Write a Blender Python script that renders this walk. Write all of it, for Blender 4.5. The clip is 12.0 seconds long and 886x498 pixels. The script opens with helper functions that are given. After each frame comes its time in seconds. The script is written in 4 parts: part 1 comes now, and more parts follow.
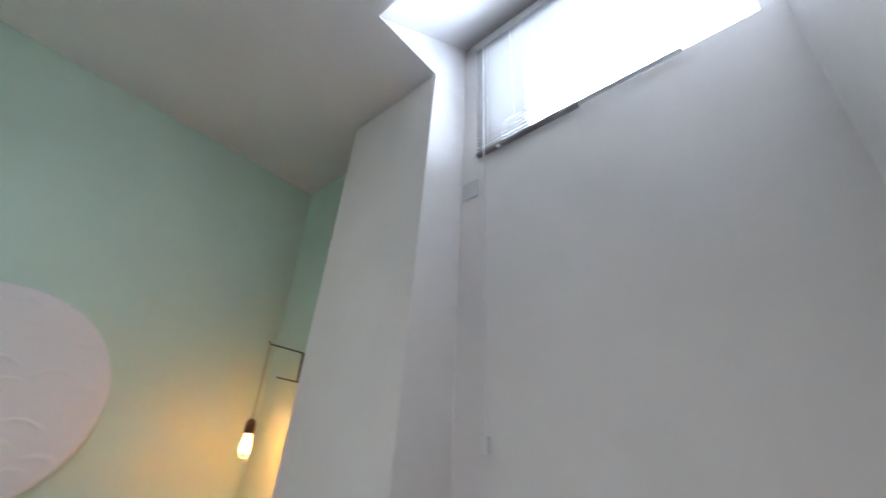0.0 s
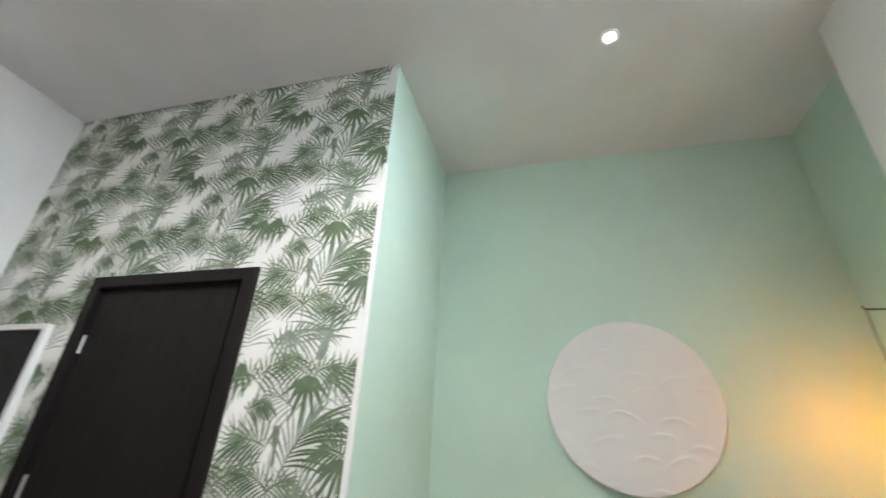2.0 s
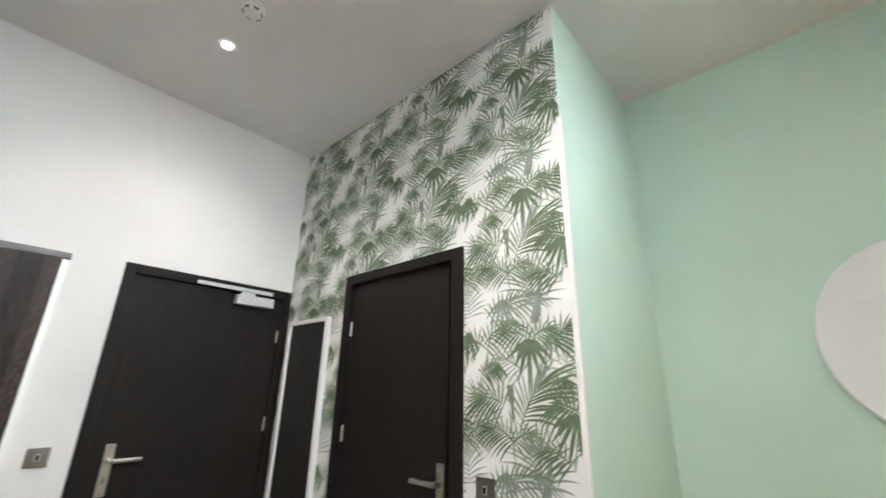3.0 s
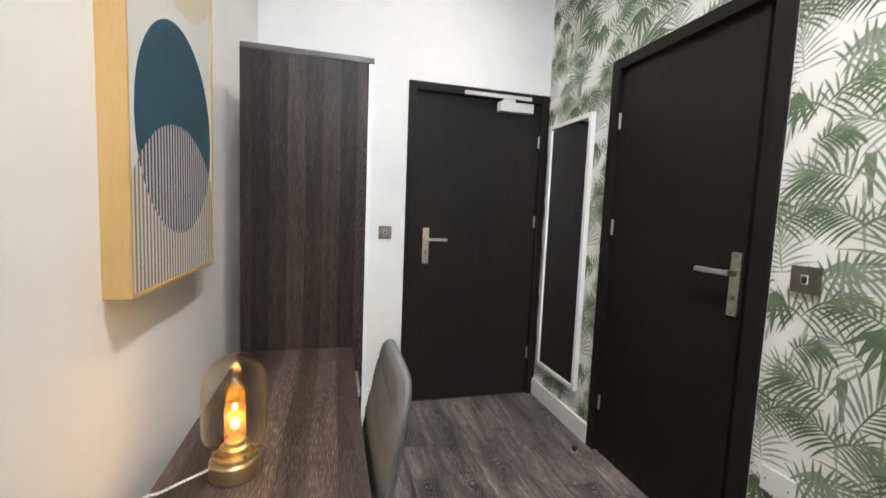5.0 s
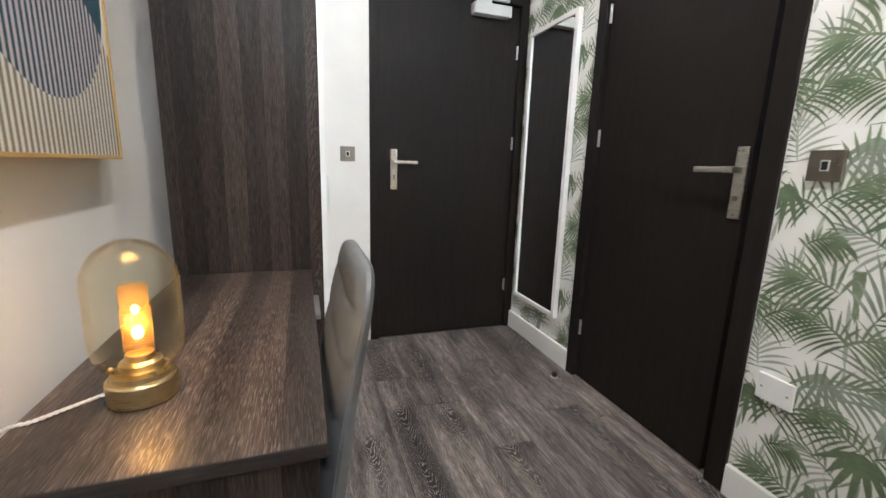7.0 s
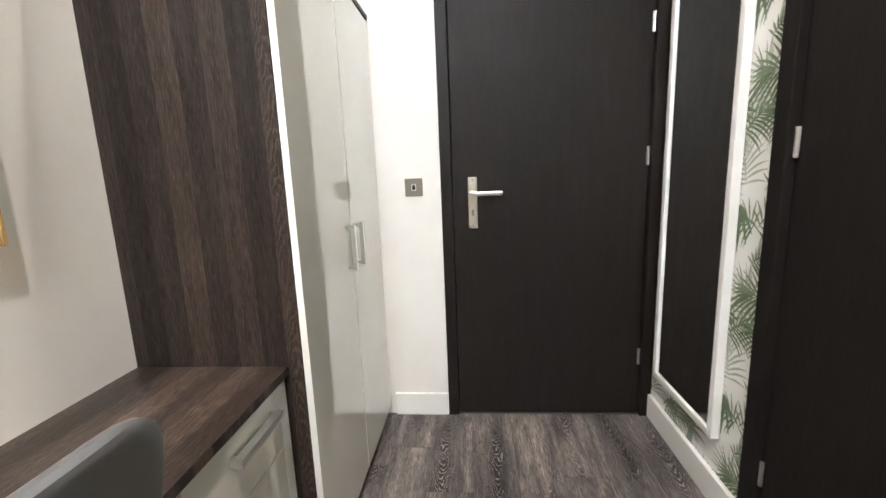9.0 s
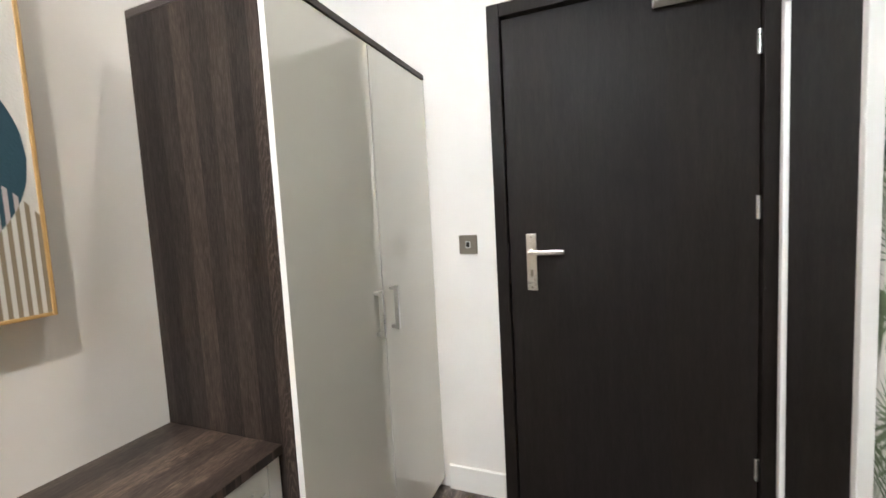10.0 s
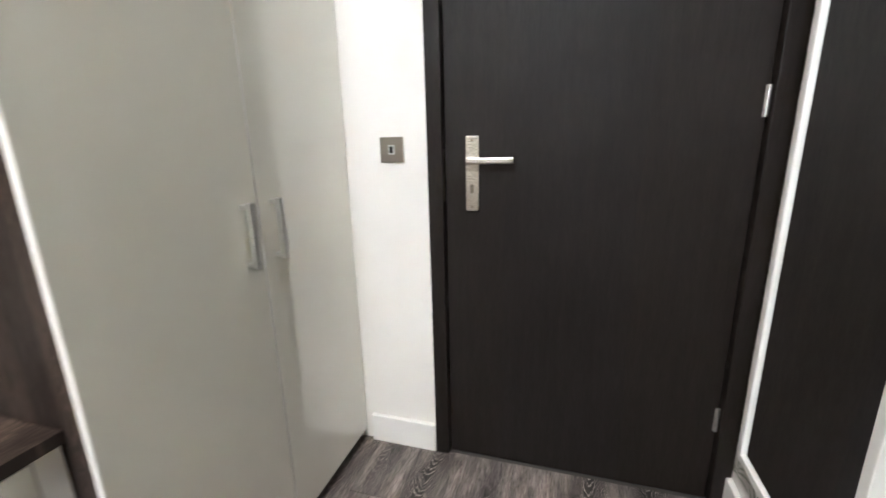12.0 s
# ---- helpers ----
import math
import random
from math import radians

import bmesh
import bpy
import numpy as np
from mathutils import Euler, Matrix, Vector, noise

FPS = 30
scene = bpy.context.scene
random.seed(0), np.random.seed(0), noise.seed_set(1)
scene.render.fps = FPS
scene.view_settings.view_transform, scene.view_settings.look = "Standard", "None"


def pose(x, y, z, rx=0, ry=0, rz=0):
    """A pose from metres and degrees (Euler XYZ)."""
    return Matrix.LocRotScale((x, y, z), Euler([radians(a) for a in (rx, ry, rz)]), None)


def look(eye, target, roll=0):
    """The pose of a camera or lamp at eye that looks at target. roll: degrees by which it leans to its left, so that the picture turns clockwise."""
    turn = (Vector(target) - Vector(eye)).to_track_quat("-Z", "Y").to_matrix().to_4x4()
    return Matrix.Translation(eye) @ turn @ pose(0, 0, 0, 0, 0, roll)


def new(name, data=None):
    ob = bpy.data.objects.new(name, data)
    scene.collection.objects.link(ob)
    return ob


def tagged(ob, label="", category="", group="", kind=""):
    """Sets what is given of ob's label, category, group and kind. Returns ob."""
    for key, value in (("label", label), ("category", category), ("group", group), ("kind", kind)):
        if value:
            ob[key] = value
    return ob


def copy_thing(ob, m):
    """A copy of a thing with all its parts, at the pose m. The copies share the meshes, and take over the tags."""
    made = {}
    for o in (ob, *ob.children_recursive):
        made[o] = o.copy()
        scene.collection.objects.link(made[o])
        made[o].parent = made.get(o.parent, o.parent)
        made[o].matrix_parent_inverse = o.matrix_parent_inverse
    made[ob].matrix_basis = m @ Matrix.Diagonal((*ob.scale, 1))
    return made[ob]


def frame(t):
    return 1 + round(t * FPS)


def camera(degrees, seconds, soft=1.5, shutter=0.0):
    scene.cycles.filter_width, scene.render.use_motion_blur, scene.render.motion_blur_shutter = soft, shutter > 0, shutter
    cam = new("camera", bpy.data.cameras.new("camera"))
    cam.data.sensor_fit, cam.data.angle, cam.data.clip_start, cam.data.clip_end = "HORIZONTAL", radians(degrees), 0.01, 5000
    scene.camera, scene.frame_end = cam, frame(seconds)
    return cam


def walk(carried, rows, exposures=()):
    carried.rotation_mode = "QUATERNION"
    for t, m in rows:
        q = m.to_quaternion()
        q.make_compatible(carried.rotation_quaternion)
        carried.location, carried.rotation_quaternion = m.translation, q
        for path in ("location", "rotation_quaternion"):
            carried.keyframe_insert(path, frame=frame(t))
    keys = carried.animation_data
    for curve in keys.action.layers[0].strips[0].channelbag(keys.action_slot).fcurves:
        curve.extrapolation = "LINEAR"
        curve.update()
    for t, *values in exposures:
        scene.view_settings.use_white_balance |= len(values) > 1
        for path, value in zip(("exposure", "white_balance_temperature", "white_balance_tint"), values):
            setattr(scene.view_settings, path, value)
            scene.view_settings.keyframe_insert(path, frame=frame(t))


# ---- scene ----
cam = camera(94.0, 12.0, 1.5, 0.3)
PATH = [
    (0, (0.202, 0.204, 1.491), (1.508, 1.366, 2.462), 2.7),
    (0.5, (0.127, 0.234, 1.450), (1.024, 1.707, 2.463), 1.3),
    (1, (0.018, 0.243, 1.432), (0.482, 1.900, 2.451), 1.5),
    (1.5, (-0.041, 0.210, 1.418), (-0.068, 1.951, 2.401), 2.4),
    (2, (-0.089, 0.159, 1.446), (-0.571, 1.896, 2.313), 2.8),
    (2.5, (-0.111, 0.138, 1.469), (-1.028, 1.749, 2.219), 2.3),
    (3, (-0.106, 0.125, 1.465), (-1.389, 1.516, 2.114), 1.2),
    (3.5, (-0.124, 0.106, 1.470), (-1.709, 1.210, 1.991), 0),
    (3.7, (-0.140, 0.095, 1.449), (-1.825, 1.071, 1.909), -0.3),
    (5.5, (-0.228, 0.133, 1.201), (-2.155, 0.576, 0.898), 1.4),
    (6, (-0.228, 0.154, 1.118), (-2.142, 0.613, 0.764), 1.2),
    (6.5, (-0.253, 0.171, 1.088), (-2.144, 0.709, 0.720), 1.6),
    (7, (-0.405, 0.174, 1.086), (-2.260, 0.811, 0.694), 1.7),
    (9, (-0.953, 0.704, 1.190), (-2.916, 0.548, 0.840), -2.2),
    (9.5, (-1.060, 0.858, 1.228), (-2.991, 0.432, 0.936), -2.6),
    (10, (-1.162, 0.995, 1.273), (-3.011, 0.250, 1.111), -3.1),
    (10.5, (-1.237, 1.129, 1.308), (-2.947, 0.099, 1.200), -3),
    (11, (-1.297, 1.178, 1.267), (-2.928, 0.038, 1.063), -3.1),
    (11.5, (-1.393, 1.131, 1.168), (-3.067, 0.112, 0.771), -2.5),
    (12, (-1.565, 0.993, 1.154), (-3.420, 0.428, 0.664), -1.4),
]
walk(cam, [(t, look(eye, target, roll)) for t, eye, target, roll in PATH],
     exposures=[(0, 0.48, 5600, 16), (0.7, 0.48, 5700, 15), (1.5, 0.68, 5900, 12), (2.0, 1.0, 6000, 10), (2.6, 1.12, 6150, 10), (3.7, 0.97, 6250, 10), (5.5, 1.27, 6150, 11),
                (7.0, 1.3, 6200, 11), (9.0, 1.64, 6450, 12), (9.5, 1.62, 6450, 12), (10.5, 1.3, 6450, 12), (11.5, 1.6, 6400, 12), (12.0, 1.65, 6300, 12)])

# ---------------------------------------------------------------- world and lamps
world = bpy.data.worlds.new("world")
scene.world = world
world.use_nodes = True
wn, wl = world.node_tree.nodes, world.node_tree.links
sky = wn.new("ShaderNodeTexSky")
sky.sky_type, sky.sun_disc = "NISHITA", False
sky.sun_elevation, sky.sun_rotation = radians(38), radians(200)
wl.new(sky.outputs[0], wn["Background"].inputs[0])
wn["Background"].inputs[1].default_value = 0.12

# the third downlight is unseen, added to brighten the mint and papered walls
SPOTS = [(0.267, 1.598), (-2.168, 0.614), (-0.62, 0.60)]
CEIL = 3.203


def lamp(name, kind, m, energy, colour, **more):
    data = bpy.data.lights.new(name, kind)
    data.energy, data.color = energy, colour
    if kind == "SPOT":
        data.spot_size, data.spot_blend, data.shadow_soft_size = more["cone"], 0.85, more["size"]
    elif kind == "AREA":
        data.shape, data.size, data.size_y = "RECTANGLE", more["size"], more["size_y"]
    else:
        data.shadow_soft_size = more["size"]
    ob = new(name, data)
    ob.matrix_world = m
    return ob


# the last and strongest is the added fill
SPOT_ENERGY = [8.0, 22, 78]
for (sx, sy), e in zip(SPOTS, SPOT_ENERGY):
    lamp("downlight_lamp", "SPOT", look((sx, sy, CEIL - 0.012), (sx, sy + 0.001, 0)), e, (1.0, 0.93, 0.85), cone=radians(134), size=0.035)
# daylight through the high window
lamp("window_daylight", "AREA", look((3.0, 0.52, 3.75), (-2.9, 0.60, 1.75)), 168, (0.88, 0.94, 1.0), size=2.0, size_y=1.6)
# glowing filaments
lamp("desk_lamp_light", "POINT", pose(-1.148, -0.083, 0.829), 0.55, (1.0, 0.60, 0.27), size=0.02)
lamp("pendant_light", "POINT", pose(1.165, 2.165, 1.585), 2.7, (1.0, 0.29, 0.005), size=0.02)


# ---------------------------------------------------------------- materials
def material(name, base=(0.8, 0.8, 0.8), rough=0.5, metal=0.0):
    m = bpy.data.materials.new(name)
    m.use_nodes = True
    b = m.node_tree.nodes["Principled BSDF"]
    b.inputs["Base Color"].default_value = (*base, 1)
    b.inputs["Roughness"].default_value = rough
    b.inputs["Metallic"].default_value = metal
    return m


class Net:
    """Short hand for wiring a material's nodes."""

    def __init__(self, m):
        self.t = m.node_tree
        self.b = self.t.nodes["Principled BSDF"]

    def node(self, kind, **sets):
        n = self.t.nodes.new(kind)
        for k, v in sets.items():
            n.inputs[k].default_value = v
        return n

    def link(self, a, b):
        self.t.links.new(a, b)

    def coords(self, scale=(1, 1, 1)):
        c, mp = self.node("ShaderNodeTexCoord"), self.node("ShaderNodeMapping")
        mp.inputs["Scale"].default_value = scale
        self.link(c.outputs["Object"], mp.inputs["Vector"])
        return mp.outputs[0]

    def noise(self, vec, scale, detail=4.0, rough=0.55, distort=0.0):
        n = self.node("ShaderNodeTexNoise", Scale=scale, Detail=detail, Roughness=rough, Distortion=distort)
        self.link(vec, n.inputs["Vector"])
        return n.outputs["Fac"]

    def ramp(self, fac, stops):
        r = self.node("ShaderNodeValToRGB")
        e = r.color_ramp.elements
        while len(e) < len(stops):
            e.new(0.5)
        for el, (p, c) in zip(e, stops):
            el.position = p
            el.color = (*c, 1) if isinstance(c, tuple) else (c, c, c, 1)
        self.link(fac, r.inputs[0])
        return r.outputs[0]

    def math(self, op, a, b=0.0):
        n = self.node("ShaderNodeMath")
        n.operation = op
        for i, v in enumerate((a, b)):
            if isinstance(v, (int, float)):
                n.inputs[i].default_value = v
            else:
                self.link(v, n.inputs[i])
        return n.outputs[0]

    def mix(self, fac, a, b, blend="MIX"):
        n = self.node("ShaderNodeMix")
        n.data_type, n.blend_type = "RGBA", blend
        for i, v in ((0, fac), (6, a), (7, b)):
            if isinstance(v, (int, float)):
                n.inputs[i].default_value = v
            elif isinstance(v, tuple):
                n.inputs[i].default_value = (*v, 1)
            else:
                self.link(v, n.inputs[i])
        return n.outputs[2]

    def bump(self, height, strength=0.2, distance=0.002):
        n = self.node("ShaderNodeBump", Strength=strength, Distance=distance)
        self.link(height, n.inputs["Height"])
        self.link(n.outputs[0], self.b.inputs["Normal"])

    def colour(self, c):
        self.link(c, self.b.inputs["Base Color"])

    def rough(self, c):
        self.link(c, self.b.inputs["Roughness"])


def paint(name, base, rough=0.6, vary=0.05, orange=0.12):
    m = material(name, base, rough)
    k = Net(m)
    v = k.coords()
    big = k.noise(v, 1.7, 5.0)
    lo, hi = tuple(c * (1 - vary) for c in base), tuple(min(1, c * (1 + vary)) for c in base)
    k.colour(k.ramp(big, [(0.3, lo), (0.7, hi)]))
    k.rough(k.ramp(k.noise(v, 9.0), [(0.3, rough - 0.06), (0.7, rough + 0.06)]))
    fine = k.math("ADD", k.noise(v, 160.0, 2.0), k.math("MULTIPLY", k.noise(v, 6.0, 3.0), 2.0))
    k.bump(fine, orange, 0.0015)
    return m


def ink(name, base, vary):
    """Printed ink: clouds of thinner and thicker colour over a fine paper tooth."""
    m = material(name, base, 0.7)
    k = Net(m)
    v = k.coords()
    cloud = k.math("ADD", k.math("MULTIPLY", k.noise(v, 24.0, 3.0), 0.7), k.math("MULTIPLY", k.noise(v, 150.0, 2.0), 0.3))
    k.colour(k.ramp(cloud, [(0.32, tuple(c * (1 - vary) for c in base)), (0.52, base), (0.70, tuple(c * (1 + 1.5 * vary) for c in base))]))
    k.bump(k.noise(v, 400.0, 2.0), 0.06, 0.001)
    return m


def strips(k, along, across, width, seed=None, pitch=12.0, curve=2300.0, band=0.28, all_of=False):
    """Printed oak strips: each strip's random tone, its grain and the cathedral figure of some of them."""
    lengthwise = k.node("ShaderNodeCombineXYZ")
    k.link(k.math("MULTIPLY", along, 0.9), lengthwise.inputs[0])
    if seed is not None:
        k.link(seed, lengthwise.inputs[1])
    sway = k.math("MULTIPLY", k.math("SUBTRACT", k.noise(lengthwise.outputs[0], 2.0, 2.0), 0.5), width * 0.22)
    place = k.math("DIVIDE", k.math("ADD", across, sway), width)
    row = k.math("FLOOR", place)
    v = k.math("MULTIPLY", k.math("SUBTRACT", k.math("FRACT", place), 0.5), width)
    cell = k.node("ShaderNodeCombineXYZ")
    k.link(k.math("ADD", row, 0.37), cell.inputs[0])
    if seed is not None:
        k.link(seed, cell.inputs[1])
    white = k.node("ShaderNodeTexWhiteNoise")
    k.link(cell.outputs[0], white.inputs["Vector"])
    tone = white.outputs[0]
    other = k.math("FRACT", k.math("MULTIPLY", tone, 37.7))
    shift = k.math("MULTIPLY", tone, 31.0)
    # grain drawn out along the strip
    g = k.node("ShaderNodeCombineXYZ")
    k.link(k.math("ADD", k.math("MULTIPLY", along, 0.10), shift), g.inputs[0])
    k.link(k.math("ADD", across, shift), g.inputs[1])
    fine = k.noise(g.outputs[0], 190.0, 4.0, 0.7)
    wide = k.noise(g.outputs[0], 34.0, 3.0, 0.55)
    # stacked arches, jagged by the grain
    w = k.node("ShaderNodeCombineXYZ")
    k.link(k.math("ADD", along, shift), w.inputs[0])
    k.link(k.math("MULTIPLY", across, 2.5), w.inputs[1])
    wob = k.noise(w.outputs[0], 9.0, 4.0, 0.6)
    centre = k.math("ADD", v, k.math("MULTIPLY", k.math("SUBTRACT", k.noise(lengthwise.outputs[0], 3.1, 2.0), 0.5), 0.05))
    if all_of:
        centre = k.math("ADD", centre, k.math("MULTIPLY", k.math("SUBTRACT", other, 0.5), 0.09))
    ring = k.math("ADD", k.math("MULTIPLY", k.math("MULTIPLY", centre, centre), curve), k.math("MULTIPLY", along, k.math("ADD", pitch, k.math("MULTIPLY", other, 14.0))))
    ring = k.math("ADD", ring, k.math("ADD", k.math("MULTIPLY", wob, 5.5), k.math("MULTIPLY", fine, 0.55)))
    wave = k.math("SINE", k.math("MULTIPLY", ring, 6.2832))
    near = k.ramp(k.math("ABSOLUTE", centre), [(width * band, 1.0), (width * band * 2.2, 0.0)])
    patch = k.ramp(k.noise(w.outputs[0], 1.3, 2.0), [(0.46, 0.0), (0.56, 1.0)])
    chosen = k.ramp(other, [(0.34, 0.0), (0.50, 1.0)])
    mask = k.math("MULTIPLY", near, patch) if all_of else k.math("MULTIPLY", k.math("MULTIPLY", near, patch), chosen)
    return tone, fine, wide, wave, mask


def wood(name, dark, mid, light, grain="z", strip="y", width=0.09, rough=0.42, contrast=1.0, figure=0.0, pores=0.0):
    """Laminate made of narrow strips of oak, the grain along one axis."""
    m = material(name, mid, rough)
    k = Net(m)
    c = k.node("ShaderNodeTexCoord").outputs["Object"]
    sep = k.node("ShaderNodeSeparateXYZ")
    k.link(c, sep.inputs[0])
    ax = dict(x=sep.outputs[0], y=sep.outputs[1], z=sep.outputs[2])
    tone, fine, wide, wave, mask = strips(k, ax[grain], ax[strip], width)
    fac = k.math("ADD", k.math("MULTIPLY", fine, 0.55), k.math("MULTIPLY", wide, 0.45))
    base = k.ramp(fac, [(0.34, dark), (0.50, mid), (0.68, light)])
    rings = k.ramp(wave, [(0.1, dark), (0.6, mid), (0.95, tuple(1.25 * c for c in light))])
    base = k.mix(k.math("MULTIPLY", mask, figure), base, rings)
    g = k.node("ShaderNodeCombineXYZ")
    k.link(k.math("MULTIPLY", ax[grain], 0.07), g.inputs[0])
    k.link(ax[strip], g.inputs[1])
    pore = k.ramp(k.noise(g.outputs[0], 430.0, 3.0, 0.6), [(0.52, 0.0), (0.60, 1.0)])
    base = k.mix(k.math("MULTIPLY", pore, pores), base, tuple(1.7 * c for c in light))
    lo = 1 - 0.30 * contrast
    shade = k.ramp(tone, [(0.0, (lo, lo, lo * 1.07)), (0.5, (0.5 + lo / 2, 0.5 + lo / 2, 0.5 + lo / 2)), (1.0, (1.0, 0.955, 0.91))])
    k.colour(k.mix(1.0, base, shade, "MULTIPLY"))
    k.rough(k.ramp(fine, [(0.3, rough + 0.10), (0.7, rough - 0.06)]))
    k.bump(fac, 0.25, 0.0012)
    return m


def plank_wood(name):
    """Greyed, limed oak: three printed strips to a plank, some with cathedral figures."""
    m = material(name, (0.09, 0.075, 0.068), 0.42)
    k = Net(m)
    c = k.node("ShaderNodeTexCoord").outputs["Object"]
    rnd = k.node("ShaderNodeObjectInfo").outputs["Random"]
    sep = k.node("ShaderNodeSeparateXYZ")
    k.link(c, sep.inputs[0])
    along, across, seed = sep.outputs[0], sep.outputs[1], k.math("MULTIPLY", rnd, 91.0)
    tone, fine, wide, wave, mask = strips(k, along, k.math("ADD", across, 0.089), 0.178, seed, 24.0, 3000.0, 0.25, True)
    base = k.ramp(k.math("ADD", k.math("MULTIPLY", fine, 0.5), k.math("MULTIPLY", wide, 0.5)),
                  [(0.37, (0.082, 0.072, 0.069)), (0.5, (0.200, 0.177, 0.168)), (0.64, (0.350, 0.318, 0.304))])
    rings = k.ramp(wave, [(0.35, (0.024, 0.021, 0.020)), (0.75, (0.085, 0.076, 0.072)), (0.97, (0.50, 0.46, 0.44))])
    col = k.mix(k.math("MULTIPLY", mask, 0.95), base, rings)
    # open pores along the grain
    g = k.node("ShaderNodeCombineXYZ")
    k.link(k.math("MULTIPLY", along, 0.09), g.inputs[0])
    k.link(across, g.inputs[1])
    k.link(seed, g.inputs[2])
    pore = k.ramp(k.noise(g.outputs[0], 330.0, 3.0, 0.65), [(0.36, (0.52, 0.51, 0.51)), (0.48, (1.0, 1.0, 1.0)), (0.64, (1.45, 1.43, 1.42))])
    col = k.mix(1.0, col, pore, "MULTIPLY")
    # smoky streaks within a plank, and knots
    w = k.node("ShaderNodeCombineXYZ")
    k.link(k.math("MULTIPLY", along, 0.13), w.inputs[0])
    k.link(across, w.inputs[1])
    k.link(seed, w.inputs[2])
    streak = k.ramp(k.noise(w.outputs[0], 15.0, 3.0, 0.6, 0.4), [(0.34, (0.50, 0.49, 0.50)), (0.5, (0.84, 0.83, 0.825)), (0.66, (1.12, 1.07, 1.03))])
    blot = k.node("ShaderNodeCombineXYZ")
    k.link(k.math("MULTIPLY", along, 0.5), blot.inputs[0])
    k.link(across, blot.inputs[1])
    k.link(seed, blot.inputs[2])
    stain = k.ramp(k.noise(blot.outputs[0], 11.0, 4.0, 0.6), [(0.30, (0.55, 0.54, 0.54)), (0.44, (1.0, 1.0, 1.0))])
    col = k.mix(1.0, k.mix(1.0, col, streak, "MULTIPLY"), stain, "MULTIPLY")
    shade = k.ramp(rnd, [(0.0, (0.80, 0.80, 0.81)), (1.0, (1.08, 1.055, 1.03))])
    k.colour(k.mix(1.0, col, shade, "MULTIPLY"))
    k.rough(k.ramp(fine, [(0.3, 0.52), (0.7, 0.36)]))
    k.bump(k.math("ADD", fine, k.math("MULTIPLY", k.math("MULTIPLY", wave, mask), 0.4)), 0.25, 0.0012)
    return m


def metal_of(name, base, rough, brushed=(1, 1, 40)):
    m = material(name, base, rough, 1.0)
    k = Net(m)
    n = k.noise(k.coords(brushed), 30.0, 3.0)
    k.rough(k.ramp(n, [(0.3, rough - 0.08), (0.7, rough + 0.08)]))
    k.colour(k.ramp(n, [(0.3, tuple(c * 0.92 for c in base)), (0.7, base)]))
    return m


def glow(name, colour, strength):
    m = material(name, colour, 0.4)
    b = m.node_tree.nodes["Principled BSDF"]
    b.inputs["Emission Color"].default_value = (*colour, 1)
    b.inputs["Emission Strength"].default_value = strength
    return m


def clear(name, tint, rough=0.0, ior=1.45):
    m = material(name, tint, rough)
    b = m.node_tree.nodes["Principled BSDF"]
    b.inputs["Transmission Weight"].default_value = 1.0
    b.inputs["IOR"].default_value = ior
    return m


def thin_glass(name, tint):
    """Blown glass so thin that it does not bend the view: tinted, with a mirror-like gloss."""
    m = material(name, tint, 0.0)
    n, l = m.node_tree.nodes, m.node_tree.links
    see, gloss, blend, rim, power, share = (n.new("ShaderNode" + kind) for kind in ("BsdfTransparent", "BsdfGlossy", "MixShader", "LayerWeight", "Math", "Math"))
    see.inputs["Color"].default_value = (*tint, 1)
    gloss.inputs["Color"].default_value = (1.0, 0.90, 0.70, 1)
    gloss.inputs["Roughness"].default_value = 0.01
    rim.inputs["Blend"].default_value = 0.5
    power.operation, share.operation = "POWER", "MULTIPLY_ADD"
    power.inputs[1].default_value = 3.0
    share.inputs[1].default_value, share.inputs[2].default_value = 0.75, 0.010
    l.new(rim.outputs["Facing"], power.inputs[0])
    l.new(power.outputs[0], share.inputs[0])
    l.new(share.outputs[0], blend.inputs[0])
    l.new(see.outputs[0], blend.inputs[1])
    l.new(gloss.outputs[0], blend.inputs[2])
    l.new(blend.outputs[0], n["Material Output"].inputs["Surface"])
    return m


WHITE = paint("white_wall_paint", (0.80, 0.775, 0.74), 0.62)
CEILING = paint("white_ceiling_paint", (0.82, 0.81, 0.80), 0.8)
MINT = paint("mint_wall_paint", (0.575, 0.728, 0.615), 0.55)
TRIM = paint("white_gloss_trim", (0.82, 0.81, 0.78), 0.35, 0.03, 0.05)
PAPER = paint("wallpaper_ground", (0.84, 0.83, 0.80), 0.7, 0.04, 0.08)
LEAF = [ink("print_leaf_mid", (0.185, 0.235, 0.145), 0.25), ink("print_leaf_deep", (0.125, 0.172, 0.098), 0.25),
        ink("print_leaf_pale", (0.40, 0.435, 0.37), 0.15), ink("print_leaf_grey", (0.260, 0.300, 0.245), 0.22)]
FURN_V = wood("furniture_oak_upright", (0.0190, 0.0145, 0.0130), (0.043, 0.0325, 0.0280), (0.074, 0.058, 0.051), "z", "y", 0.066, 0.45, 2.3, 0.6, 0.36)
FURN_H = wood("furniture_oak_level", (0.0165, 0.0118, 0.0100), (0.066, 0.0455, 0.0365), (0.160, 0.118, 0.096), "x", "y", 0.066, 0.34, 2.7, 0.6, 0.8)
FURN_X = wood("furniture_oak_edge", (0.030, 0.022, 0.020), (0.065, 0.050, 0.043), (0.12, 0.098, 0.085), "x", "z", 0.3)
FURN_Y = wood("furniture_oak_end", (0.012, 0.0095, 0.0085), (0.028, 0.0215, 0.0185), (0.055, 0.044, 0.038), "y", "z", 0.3)
